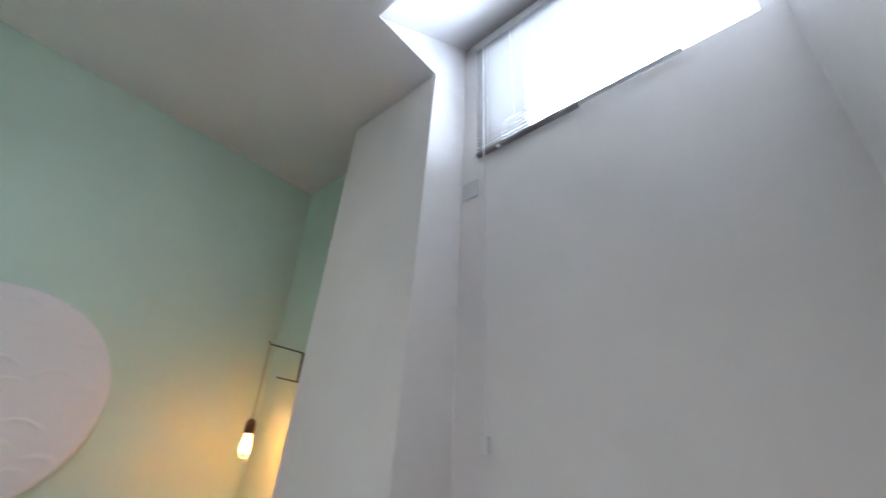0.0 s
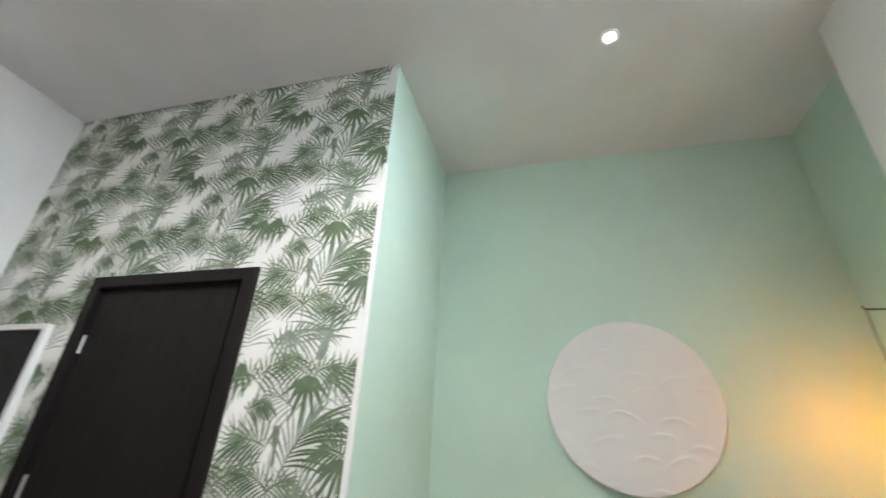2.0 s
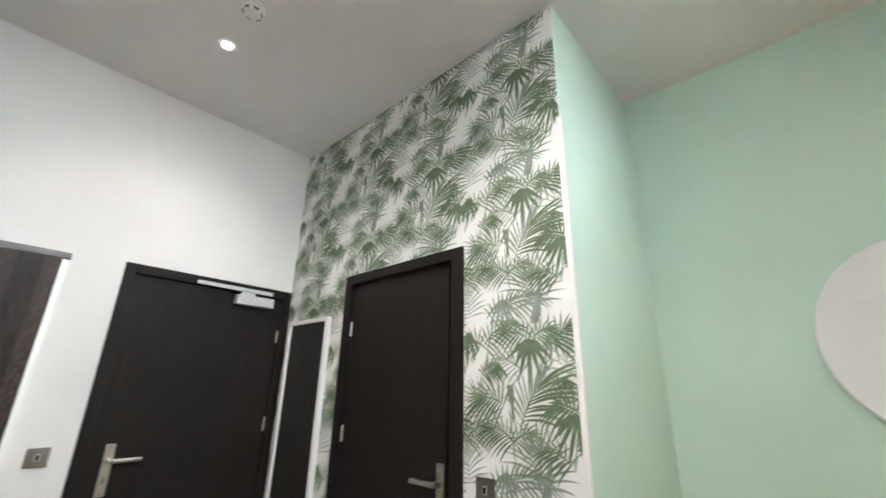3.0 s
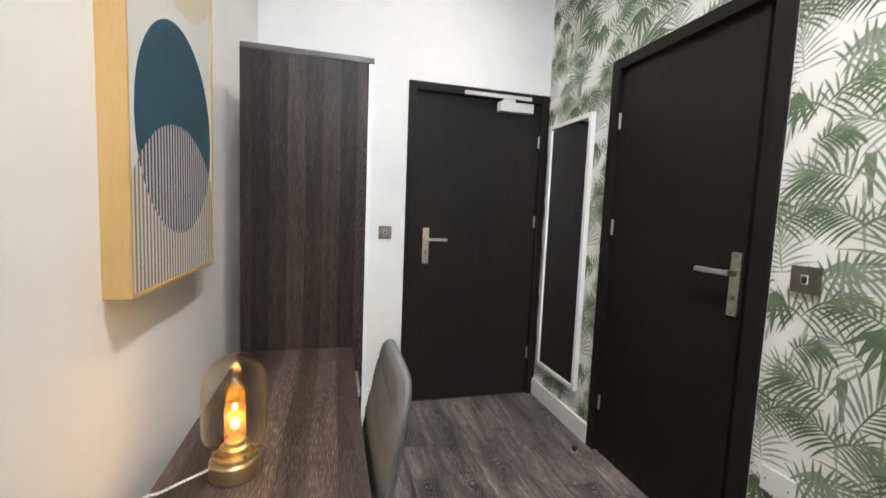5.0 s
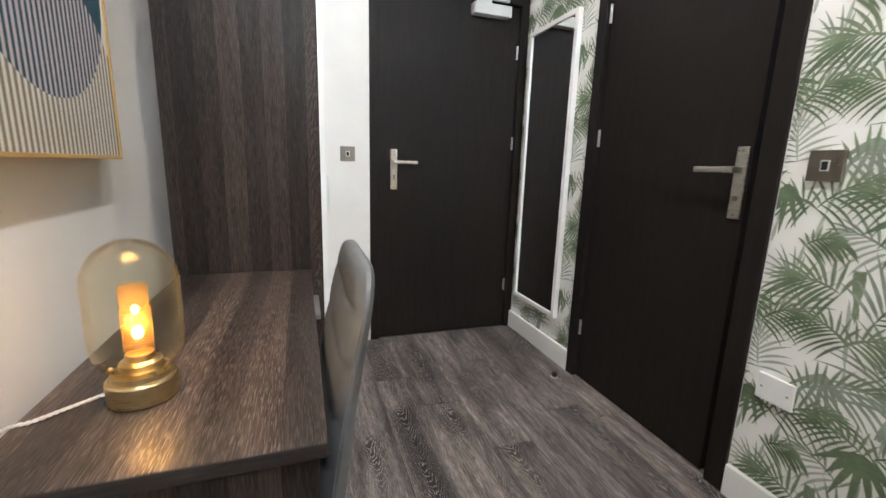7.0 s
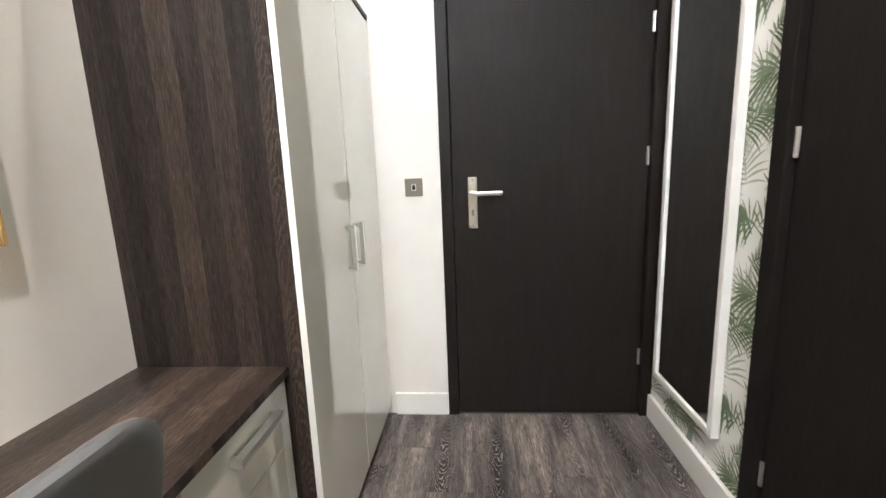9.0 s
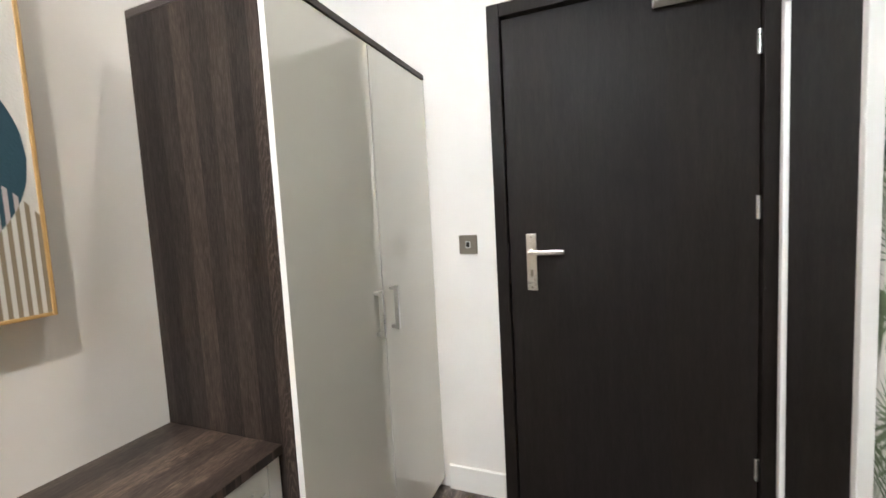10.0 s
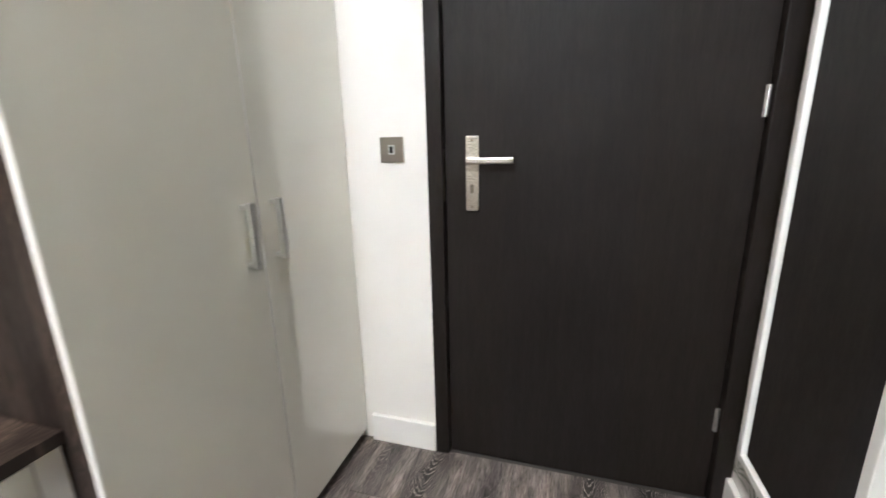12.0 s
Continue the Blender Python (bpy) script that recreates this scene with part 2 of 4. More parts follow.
WENGE_Y = wood("wenge_door", (0.0115, 0.0093, 0.0083), (0.0156, 0.0127, 0.0114), (0.0215, 0.0176, 0.0158), "z", "y", 0.4, 0.5, 0.3)
WENGE_X = wood("wenge_door_side", (0.0115, 0.0093, 0.0083), (0.0156, 0.0127, 0.0114), (0.0215, 0.0176, 0.0158), "z", "x", 0.4, 0.5, 0.3)
for dark_wood in (WENGE_Y, WENGE_X, FURN_V, FURN_H):
    dark_wood.node_tree.nodes["Principled BSDF"].inputs["Specular IOR Level"].default_value = 0.15
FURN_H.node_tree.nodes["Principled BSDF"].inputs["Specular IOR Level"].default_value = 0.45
PLANK = plank_wood("limed_oak_plank")
PLANK.node_tree.nodes["Principled BSDF"].inputs["Specular IOR Level"].default_value = 0.35
SUBFLOOR = paint("screed", (0.06, 0.055, 0.05), 0.9)
GLOSS = paint("grey_gloss_lacquer", (0.75, 0.745, 0.68), 0.065, 0.02, 0.0)
GLOSS.node_tree.nodes["Principled BSDF"].inputs["Coat Weight"].default_value = 1.0
GLOSS.node_tree.nodes["Principled BSDF"].inputs["Coat IOR"].default_value = 1.65
EDGE = paint("white_edge_band", (0.82, 0.82, 0.80), 0.35, 0.02, 0.0)
STEEL = metal_of("brushed_steel", (0.60, 0.57, 0.52), 0.30)
BRONZE = metal_of("pewter_plate", (0.30, 0.27, 0.23), 0.34, (1, 40, 1))
BRASS = metal_of("aged_brass", (0.60, 0.48, 0.27), 0.32, (1, 1, 60))
ALUM = paint("silver_enamel", (0.62, 0.62, 0.60), 0.35, 0.02, 0.02)
BLACK = paint("black_metal", (0.015, 0.014, 0.013), 0.5, 0.1, 0.02)
PLASTIC = paint("white_plastic", (0.80, 0.80, 0.78), 0.35, 0.02, 0.0)
LEATHER = paint("grey_leather", (0.135, 0.137, 0.140), 0.46, 0.08, 0.12)
CHROME = metal_of("satin_chrome", (0.80, 0.80, 0.78), 0.34)
MIRROR = material("mirror_silver", (0.86, 0.88, 0.88), 0.01, 1.0)
AMBER = thin_glass("amber_glass", (0.985, 0.970, 0.920))
BULB = clear("deep_amber_glass", (1.0, 0.74, 0.36))
PANE = clear("window_glass", (0.95, 0.98, 0.98))
PLASTER = paint("plaster_relief", (0.82, 0.81, 0.805), 0.75, 0.03, 0.5)
PINE = wood("gold_oak_frame", (0.47, 0.295, 0.105), (0.51, 0.33, 0.125), (0.54, 0.355, 0.145), "z", "y", 0.5, 0.5, 0.1)
CABLE = paint("white_textile_cable", (0.55, 0.53, 0.50), 0.8, 0.05, 0.3)
EMBER = glow("ember_glow", (1.0, 0.52, 0.14), 26.0)
SPOT_GLOW = glow("downlight_lens", (1.0, 0.90, 0.76), 60.0)
FILAMENT = glow("filament_glow", (1.0, 0.68, 0.30), 6.0)
SKYGLOW = glow("bright_sky", (0.90, 0.95, 1.0), 4.0)


# ---------------------------------------------------------------- mesh helpers
def box(bm, lo, hi, bevel=0.0, seg=2):
    vs = bmesh.ops.create_cube(bm, size=1.0)["verts"]
    for v in vs:
        v.co = Vector([lo[i] + (v.co[i] + 0.5) * (hi[i] - lo[i]) for i in range(3)])
    if bevel > 0:
        es = list({e for v in vs for e in v.link_edges})
        bmesh.ops.bevel(bm, geom=es, offset=bevel, segments=seg, affect="EDGES", profile=0.6)
    return bm


def boxes(*spans, bevel=0.0):
    bm = bmesh.new()
    for lo, hi in spans:
        box(bm, lo, hi, bevel)
    return bm


def lathe(profile, n=40, m=None, bm=None):
    """A turned shape: (radius, height) from bottom to top about z."""
    bm = bm or bmesh.new()
    rings = []
    for r, z in profile:
        ring = []
        for i in range(n):
            a = 2 * math.pi * i / n
            co = Vector((r * math.cos(a), r * math.sin(a), z))
            ring.append(bm.verts.new(m @ co if m else co))
        rings.append(ring)
    for a, b in zip(rings, rings[1:]):
        for i in range(n):
            f = bm.faces.new((a[i], a[(i + 1) % n], b[(i + 1) % n], b[i]))
            f.smooth = True
    for ring, flip in ((rings[0], True), (rings[-1], False)):
        bm.faces.new(list(reversed(ring)) if flip else ring)
    return bm


def tube(points, r, n=10, bm=None):
    """A round bar along a line of points."""
    bm = bm or bmesh.new()
    pts = [Vector(p) for p in points]
    rings = []
    for i, p in enumerate(pts):
        d = (pts[min(i + 1, len(pts) - 1)] - pts[max(i - 1, 0)]).normalized()
        u = d.cross(Vector((0.31, 0.17, 0.93))).normalized()
        w = d.cross(u)
        rings.append([bm.verts.new(p + r * (math.cos(2 * math.pi * k / n) * u + math.sin(2 * math.pi * k / n) * w)) for k in range(n)])
    for a, b in zip(rings, rings[1:]):
        for k in range(n):
            bm.faces.new((a[k], a[(k + 1) % n], b[(k + 1) % n], b[k])).smooth = True
    bm.faces.new(list(reversed(rings[0])))
    bm.faces.new(rings[-1])
    return bm


def mesh_of(name, bm, mat):
    bmesh.ops.recalc_face_normals(bm, faces=bm.faces)
    for e in bm.edges:               # keep shoulders crisp on smooth-shaded parts
        if len(e.link_faces) == 2 and e.calc_face_angle() > 0.5:
            e.smooth = False
    me = bpy.data.meshes.new(name)
    bm.to_mesh(me)
    bm.free()
    for m in mat if isinstance(mat, (list, tuple)) else [mat]:
        me.materials.append(m)
    return me


def part(name, bm, mat, parent, label=""):
    """One mesh under a thing or a part; coordinates are the thing's own."""
    ob = new(name, mesh_of(name, bm, mat))
    ob.parent = parent
    return tagged(ob, label) if label else ob


def thing(name, at, label, category, group="", kind="", turn=0.0):
    ob = new(name)
    ob.empty_display_size = 0.1
    ob.matrix_world = pose(*at, 0, 0, turn)
    return tagged(ob, label, category, group, kind)


def solid(name, bm, mat, label, category, kind="structure"):
    return tagged(new(name, mesh_of(name, bm, mat)), label, category, "", kind)


# ---------------------------------------------------------------- the room's shell
XW, XE, XM = -2.87, 1.385, 1.360      # entrance wall, window wall, mint return
YS, YN, YB = -0.325, 1.533, 2.496     # desk wall, papered wall, mint back wall
XC = -0.749                          # outer corner between paper and mint
PX, PY0, PY1 = 1.155, 1.151, 1.755   # pier beside the window
PS = -0.085                          # face of the pier on the other side
TH = 0.15
TOP = 3.75
SX, SZ = 0.785, 3.63                  # foot and head of the splay at the window

# entrance wall with the door's opening
DY0, DY1, DZ = 0.592, 1.492, 2.062
wall_west = solid("wall_west", boxes(((XW - TH, YS - TH, 0), (XW, DY0, CEIL)), ((XW - TH, DY1, 0), (XW, YN + TH, CEIL)),
                  ((XW - TH, DY0, DZ), (XW, DY1, CEIL))), WHITE, "matt off-white plastered wall round the entrance door", "wall")
wall_south = solid("wall_south", boxes(((XW - TH, YS - TH, 0), (XE + TH, YS, CEIL))), WHITE, "warm white plastered wall behind the desk", "wall")
# papered wall with the bathroom door's opening
BX0, BX1 = -2.135, -1.325
wall_north = solid("wall_north", boxes(((XW, YN, 0), (BX0, YN + TH, CEIL)), ((BX1, YN, 0), (XC - 0.002, YN + TH, CEIL)),
                   ((BX0, YN, DZ), (BX1, YN + TH, CEIL))), PAPER, "white wallpaper printed with green palm fronds", "wall")
wall_mint_return = solid("wall_mint_return", boxes(((XC - TH, YN + 0.001, 0), (XC, YB + TH, CEIL))), MINT, "mint green painted side wall of the bed niche", "wall")
wall_mint_back = solid("wall_mint_back", boxes(((XC, YB, 0), (XE + TH, YB + TH, CEIL))), MINT, "mint green painted back wall of the bed niche", "wall")
wall_mint_east = solid("wall_mint_east", boxes(((XM, PY1, 0), (XE + TH, YB, CEIL))), MINT, "mint green painted wall behind the pendant bulb", "wall")
# window wall
WY0, WY1, WZ0, WZ1 = -0.066, 1.045, 2.805, 3.50
wall_east = solid("wall_east", boxes(((XE, YS, 0), (XE + TH, PY1, WZ0)), ((XE, YS, WZ1), (XE + TH, PY1, TOP)),
                  ((XE, YS, WZ0), (XE + TH, WY0, WZ1)), ((XE, WY1, WZ0), (XE + TH, PY1, WZ1))), WHITE, "white plastered wall under a high window", "wall")
bm = boxes(((PX, PY0, 0), (XE, PY1, CEIL)))
for v in bm.verts:                   # the pier is out of plumb
    if v.co.z < 0.1:
        v.co.y += 0.045
        v.co.x -= 0.065 if v.co.x < PX + 0.01 else 0.0
pier_north = solid("pier_north", bm, WHITE, "white plastered pier beside the window", "pier")
bm = boxes(((SX, YS, 0), (XE, PS, CEIL)))
for v in bm.verts:
    if v.co.z < 0.1 and v.co.y > PS - 0.01:
        v.co.y += 0.085
pier_south = solid("pier_south", bm, WHITE, "white plastered pier on the far side of the window", "pier")

# ceiling with the splayed soffit that rises to the window
bm = boxes(((XW - TH, YS - TH, CEIL), (SX, YB + TH, CEIL + 0.1)), ((SX, PY0 + 0.06, CEIL), (XE + TH, YB + TH, CEIL + 0.1)),
           ((SX, YS - TH, CEIL), (XE + TH, PS - 0.06, CEIL + 0.1)))


def prism(bm, outline, y0, y1):
    a = [bm.verts.new((x, y0, z)) for x, z in outline]
    b = [bm.verts.new((x, y1, z)) for x, z in outline]
    bm.faces.new(a), bm.faces.new(list(reversed(b)))
    for i in range(len(a)):
        j = (i + 1) % len(a)
        bm.faces.new((a[i], b[i], b[j], a[j]))


for y0, y1 in ((PY0, PY0 + 0.06), (PS - 0.06, PS)):     # cheeks of the splay
    prism(bm, ((SX, CEIL), (XE, CEIL), (XE, TOP), (SX, TOP)), y0, y1)
prism(bm, ((SX, CEIL), (XE, SZ), (XE, TOP), (SX, TOP)), PS, PY0)
box(bm, (XE, YS, TOP), (XE + TH, YB, TOP + 0.05))
ceiling = solid("ceiling", bm, CEILING, "flat matt white ceiling with a splay rising to the window", "ceiling")
floor = solid("floor", boxes(((XW - TH, YS - TH, -0.12), (XE + TH, YB + TH, -0.008))), SUBFLOOR, "dark grey limed oak plank floor", "floor")

# skirting boards, with a rounded top edge
SK = 0.115
for name, lo, hi in (("baseboard_west", (XW, 0.285, 0.0), (XW + 0.016, 0.552, SK)),
                     ("baseboard_north", (XW + 0.001, YN - 0.018, 0.0), (-2.184, YN, SK)),
                     ("baseboard_north_east", (-1.266, YN - 0.018, 0.0), (XC + 0.016, YN, SK)),
                     ("baseboard_south", (-0.93, YS, 0.0), (SX, YS + 0.016, SK)),
                     ("baseboard_mint_return", (XC, YN + 0.002, 0.0), (XC + 0.016, YB, SK)),
                     ("baseboard_mint_back", (XC + 0.017, YB - 0.016, 0.0), (XM, YB, SK)),
                     ("baseboard_pier", (PX - 0.078, PY0 + 0.045, 0.0), (PX - 0.060, PY1 + 0.045, SK)),
                     ("baseboard_window", (XE - 0.016, PS + 0.087, 0.0), (XE, PY0 - 0.001, SK))):
    solid(name, box(bmesh.new(), lo, hi, 0.004), TRIM, "white painted skirting board", "baseboard")
# white bead that ends the wallpaper at the corner
solid("trim_corner_bead", box(bmesh.new(), (XC - 0.016, YN - 0.005, SK), (XC + 0.003, YN + 0.012, 2.575), 0.002), TRIM, "white corner bead where wallpaper meets mint paint", "trim")


# ---------------------------------------------------------------- wallpaper print
def blade(p, ang, length, width, bend, n=5):
    """A leaflet as a chain of flat quads: it starts at p, heads along ang and bends on its way."""
    pts, a = [], ang
    x, y = p
    step = length / n
    for i in range(n + 1):
        s = i / n
        w = width * (0.25 + 0.75 * math.sin(math.pi * min(1.0, s * 0.62 + 0.16))) * (1 - s ** 3) * min(1.0, 0.3 + 3.2 * s) * 0.5 + 0.0003
        pts.append((x, y, a, w))
        x, y, a = x + step * math.cos(a), y + step * math.sin(a), a + bend / n
    quads = []
    for (x0, y0, a0, w0), (x1, y1, a1, w1) in zip(pts, pts[1:]):
        n0, n1 = (-math.sin(a0), math.cos(a0)), (-math.sin(a1), math.cos(a1))
        quads.append([(x0 - n0[0] * w0, y0 - n0[1] * w0), (x1 - n1[0] * w1, y1 - n1[1] * w1),
                      (x1 + n1[0] * w1, y1 + n1[1] * w1), (x0 + n0[0] * w0, y0 + n0[1] * w0)])
    return quads


def leaf(rng, p, ang, rib, bend, pairs, left, right, wide=0.0090, droop=0.70, root=82, tip=10):
    """A feathered palm leaf on a bent rib: blades of its left and of its right side, which arch over and hang."""
    a, pairs, wide = radians(ang), round(1.25 * pairs), 0.86 * wide
    sides = {1: [], -1: [blade(p, a, rib, 0.0065, bend, 6)]}
    x, y = p
    for i in range(pairs):
        s = i / max(1, pairs - 1)
        for side, size in ((1, left), (-1, right)):
            if size <= 0:
                continue
            th = a + side * radians(root + (tip - root) * s) + rng.uniform(-0.05, 0.05)
            long = 0.88 * size * (0.72 + 0.42 * math.sin(math.pi * (0.15 + 0.7 * s))) * rng.uniform(0.9, 1.1)
            sides[side].append(blade((x, y), th, long, wide * rng.uniform(0.85, 1.15), -droop * math.cos(th) + rng.uniform(-0.08, 0.08), 6))
        x, y, a = x + rib / pairs * math.cos(a), y + rib / pairs * math.sin(a), a + bend / pairs
    return sides[1], sides[-1]


def fan(rng, p, a0, a1, count, length, wide, droop=0.35):
    """A fan of blades out of one point."""
    quads = []
    for i in range(count):
        s = i / (count - 1)
        a = radians(a0 + (a1 - a0) * s + rng.uniform(-2, 2))
        quads.append(blade(p, a, length * rng.uniform(0.85, 1.08) * (0.8 + 0.3 * math.sin(math.pi * s)), wide, -droop * math.cos(a), 6))
    return quads


def spear(rng, p, ang, length, wide):
    """A leaf that is still folded: a few blades laid over one another, the tip split."""
    return [blade((p[0] + wide * 0.16 * k * math.sin(radians(ang)), p[1]), radians(ang + 3.2 * k), length * (1 - 0.05 * abs(k)) * rng.uniform(0.94, 1.04), wide * 0.42, 0.05 * k, 6)
            for k in (-2, -1, 0, 1, 2)]


def cane(rng, p, ang, length, knots=3):
    """A ringed stem in short lengths."""
    quads, (x, y), a = [], p, radians(ang)
    for k in range(knots):
        quads.append(blade((x, y), a, length / knots + 0.006, 0.0115, rng.uniform(-0.08, 0.08), 3))
        x, y = x + length / knots * math.cos(a), y + length / knots * math.sin(a)
    return quads


REP_W, REP_H = 0.53, 0.64
MID, DEEP, PALE, GREY = range(4)


def print_motifs():
    """The leaves of one repeat: (tone, quads), from the back to the front."""
    rng = random.Random(11)
    out = []

    def add(tone, quads):
        out.append((tone, quads))

    def feather(left_tone, right_tone, *shape, **more):
        left, right = leaf(rng, *shape, **more)
        add(left_tone, left)
        add(right_tone, right)

    # stems
    for p, ang, length in (((0.388, 0.433), 82, 0.24), ((0.392, 0.10), 91, 0.20), ((0.352, -0.10), 84, 0.19), ((0.125, -0.16), 78, 0.22),
                           ((0.075, 0.24), 82, 0.22), ((0.262, 0.06), 96, 0.27), ((0.015, 0.45), 84, 0.18), ((0.48, 0.14), 80, 0.19)):
        add(PALE, cane(rng, p, ang, length))
    # washed-out leaves at the back
    feather(GREY, PALE, (0.045, 0.05), 102, 0.12, -0.15, 7, 0.150, 0.110)
    feather(GREY, GREY, (0.364, 0.074), 98, 0.12, 0.05, 8, 0.165, 0.150, 0.0115)
    feather(PALE, GREY, (0.30, 0.46), 138, 0.12, 0.7, 6, 0.120, 0.080)
    feather(PALE, PALE, (0.47, 0.46), 78, 0.12, -0.5, 6, 0.110, 0.120)
    feather(PALE, GREY, (0.13, 0.27), 112, 0.12, 0.3, 7, 0.120, 0.110)
    add(GREY, fan(rng, (0.43, 0.60), 228, 300, 5, 0.135, 0.0125))
    add(GREY, fan(rng, (0.215, 0.11), 218, 318, 7, 0.145, 0.0125))
    # folded leaves
    add(MID, spear(rng, (0.240, 0.412), 275, 0.140, 0.036))
    add(GREY, spear(rng, (0.360, -0.005), 78, 0.190, 0.050))
    # the great leaf that arches over: washed-out blades behind its rib, dark ones before it
    feather(GREY, DEEP, (0.290, 0.285), 66, 0.165, -0.30, 9, 0.150, 0.235, 0.0115, droop=0.80, root=58)
    feather(MID, GREY, (0.160, 0.035), 38, 0.225, -0.75, 11, 0.080, 0.135, 0.0105)
    feather(DEEP, MID, (0.210, 0.340), 152, 0.120, 0.75, 8, 0.165, 0.110, 0.0115, droop=0.7)
    # crowns of shorter leaves
    feather(DEEP, MID, (0.246, 0.208), 132, 0.115, 0.95, 8, 0.120, 0.065)
    feather(MID, MID, (0.250, 0.208), 48, 0.090, -0.9, 6, 0.065, 0.100)
    feather(MID, DEEP, (0.115, 0.560), 52, 0.175, -0.85, 9, 0.070, 0.115)
    feather(DEEP, MID, (0.100, 0.570), 152, 0.090, 0.6, 6, 0.105, 0.070)
    feather(DEEP, MID, (0.332, 0.580), 150, 0.130, 0.55, 8, 0.110, 0.070)
    feather(MID, DEEP, (0.350, 0.580), 44, 0.090, -0.9, 6, 0.065, 0.105)
    add(DEEP, fan(rng, (0.332, 0.580), 212, 325, 7, 0.155, 0.0200, 0.25))
    feather(MID, DEEP, (0.432, 0.555), 56, 0.105, -0.7, 7, 0.080, 0.135, 0.0115)
    feather(DEEP, DEEP, (0.515, 0.320), 142, 0.090, 0.9, 6, 0.140, 0.070, 0.0120)
    add(DEEP, fan(rng, (0.505, 0.318), 200, 290, 6, 0.160, 0.0165, 0.3))
    add(DEEP, fan(rng, (0.035, 0.625), 230, 308, 5, 0.145, 0.0175, 0.2))
    feather(MID, DEEP, (0.030, 0.200), 58, 0.105, -0.9, 7, 0.070, 0.110)
    feather(DEEP, MID, (0.470, 0.160), 138, 0.100, 0.8, 6, 0.115, 0.060)
    feather(MID, DEEP, (0.395, 0.385), 50, 0.090, -0.9, 6, 0.050, 0.090)
    # small hanging leaf
    feather(MID, DEEP, (0.108, 0.455), 46, 0.090, -1.15, 7, 0.040, 0.090, 0.0100, tip=10)
    return out


def clip(poly, x0, x1, z0, z1):
    """A convex polygon cut to a rectangle."""
    for axis, bound, keep in ((0, x0, 1), (0, x1, -1), (1, z0, 1), (1, z1, -1)):
        res = []
        for i, q in enumerate(poly):
            p = poly[i - 1]
            dp, dq = keep * (p[axis] - bound), keep * (q[axis] - bound)
            if (dp >= 0) != (dq >= 0):
                f = dp / (dp - dq)
                res.append((p[0] + f * (q[0] - p[0]), p[1] + f * (q[1] - p[1])))
            if dq >= 0:
                res.append(q)
        poly = res
        if len(poly) < 3:
            return []
    return poly


def wallpaper_print():
    verts, faces, tones = [], [], []
    motifs = print_motifs()
    fields = [(XW + 0.001, -2.183, SK, CEIL - 0.001), (-2.183, -1.267, 2.108, CEIL - 0.001), (-1.267, XC - 0.017, SK, CEIL - 0.001),
              (XC - 0.017, XC - 0.002, 2.576, CEIL - 0.001)]
    for col in range(-1, 5):
        for row in range(-1, 7):
            ox, oz = XC - (col + 1) * REP_W, row * REP_H + (0.30 if col % 2 else 0.0) - 0.2
            for layer, (tone, quads) in enumerate(motifs):
                for y, q in ((YN - 0.0004 - 0.00003 * layer - 0.0000015 * i, q) for i, chain in enumerate(quads) for q in chain):
                    moved = [(x + ox, z + oz) for x, z in q]
                    for f in fields:
                        cut = clip(moved, *f)
                        if cut:
                            faces.append(tuple(range(len(verts), len(verts) + len(cut))))
                            verts.extend((x, y, z) for x, z in cut)
                            tones.append(tone)
    me = bpy.data.meshes.new("printed_leaves")
    me.from_pydata(verts, [], faces)
    for m in LEAF:
        me.materials.append(m)
    me.polygons.foreach_set("material_index", tones)
    ob = new("printed_leaves", me)
    ob.parent = wall_north
    return tagged(ob, "green palm leaves printed on the wallpaper", "", "", "stuff")


wallpaper_print()


# ---------------------------------------------------------------- doors
def hinge(bm, at, axis):
    """A butt hinge: knuckles and the edge of its leaf."""
    x, y, z = at
    for k in range(5):
        m = Matrix.Translation((x, y, z - 0.04 + 0.016 * k))
        lathe([(0.0, 0.0005), (0.0058, 0.0008), (0.0058, 0.0152), (0.0, 0.0155)], 12, m, bm)
    if axis == "y":
        box(bm, (x - 0.004, y - 0.007, z - 0.04), (x - 0.001, y + 0.007, z + 0.04), 0.0008, 1)
    else:
        box(bm, (x - 0.007, y + 0.001, z - 0.04), (x + 0.007, y + 0.004, z + 0.04), 0.0008, 1)
    return bm


def door(name, label, along, face, lo, hi, outer_lo, outer_hi, top, wood_mat, gap, out):
    """A flush dark door in its frame. along: the wall's axis; face: the wall's plane; out: towards the room."""
    def span(a0, a1, d0, d1, z0, z1):
        d0, d1 = sorted((face + out * d0, face + out * d1))
        return ((d0, a0, z0), (d1, a1, z1)) if along == "y" else ((a0, d0, z0), (a1, d1, z1))

    th = thing(name, (0, 0, 0), label, "door", "", "structure")
    for nm, s in (("jamb", span(outer_lo, lo + 0.012, -0.14, 0.014, 0, top)), ("jamb", span(hi - 0.012, outer_hi, -0.14, 0.014, 0, top)),
                  ("door_head", span(lo + 0.0125, hi - 0.0125, -0.14, 0.014, DZ - 0.012, top))):
        part(nm, box(bmesh.new(), *s, 0.003), wood_mat, th)
    stop = bmesh.new()
    for s in (span(lo + 0.012, lo + 0.028, -0.13, -0.062, 0, DZ - 0.013), span(hi - 0.028, hi - 0.012, -0.13, -0.062, 0, DZ - 0.013)):
        box(stop, *s, 0.001, 1)
    part("door_stop_strip", stop, wood_mat, th)
    leaf = part("door_leaf", box(bmesh.new(), *span(lo + 0.0155, hi - 0.0125 - gap, -0.056, -0.012, 0.0015, DZ - 0.016), 0.002), wood_mat, th, "dark wenge flush door leaf")
    return th, leaf, span


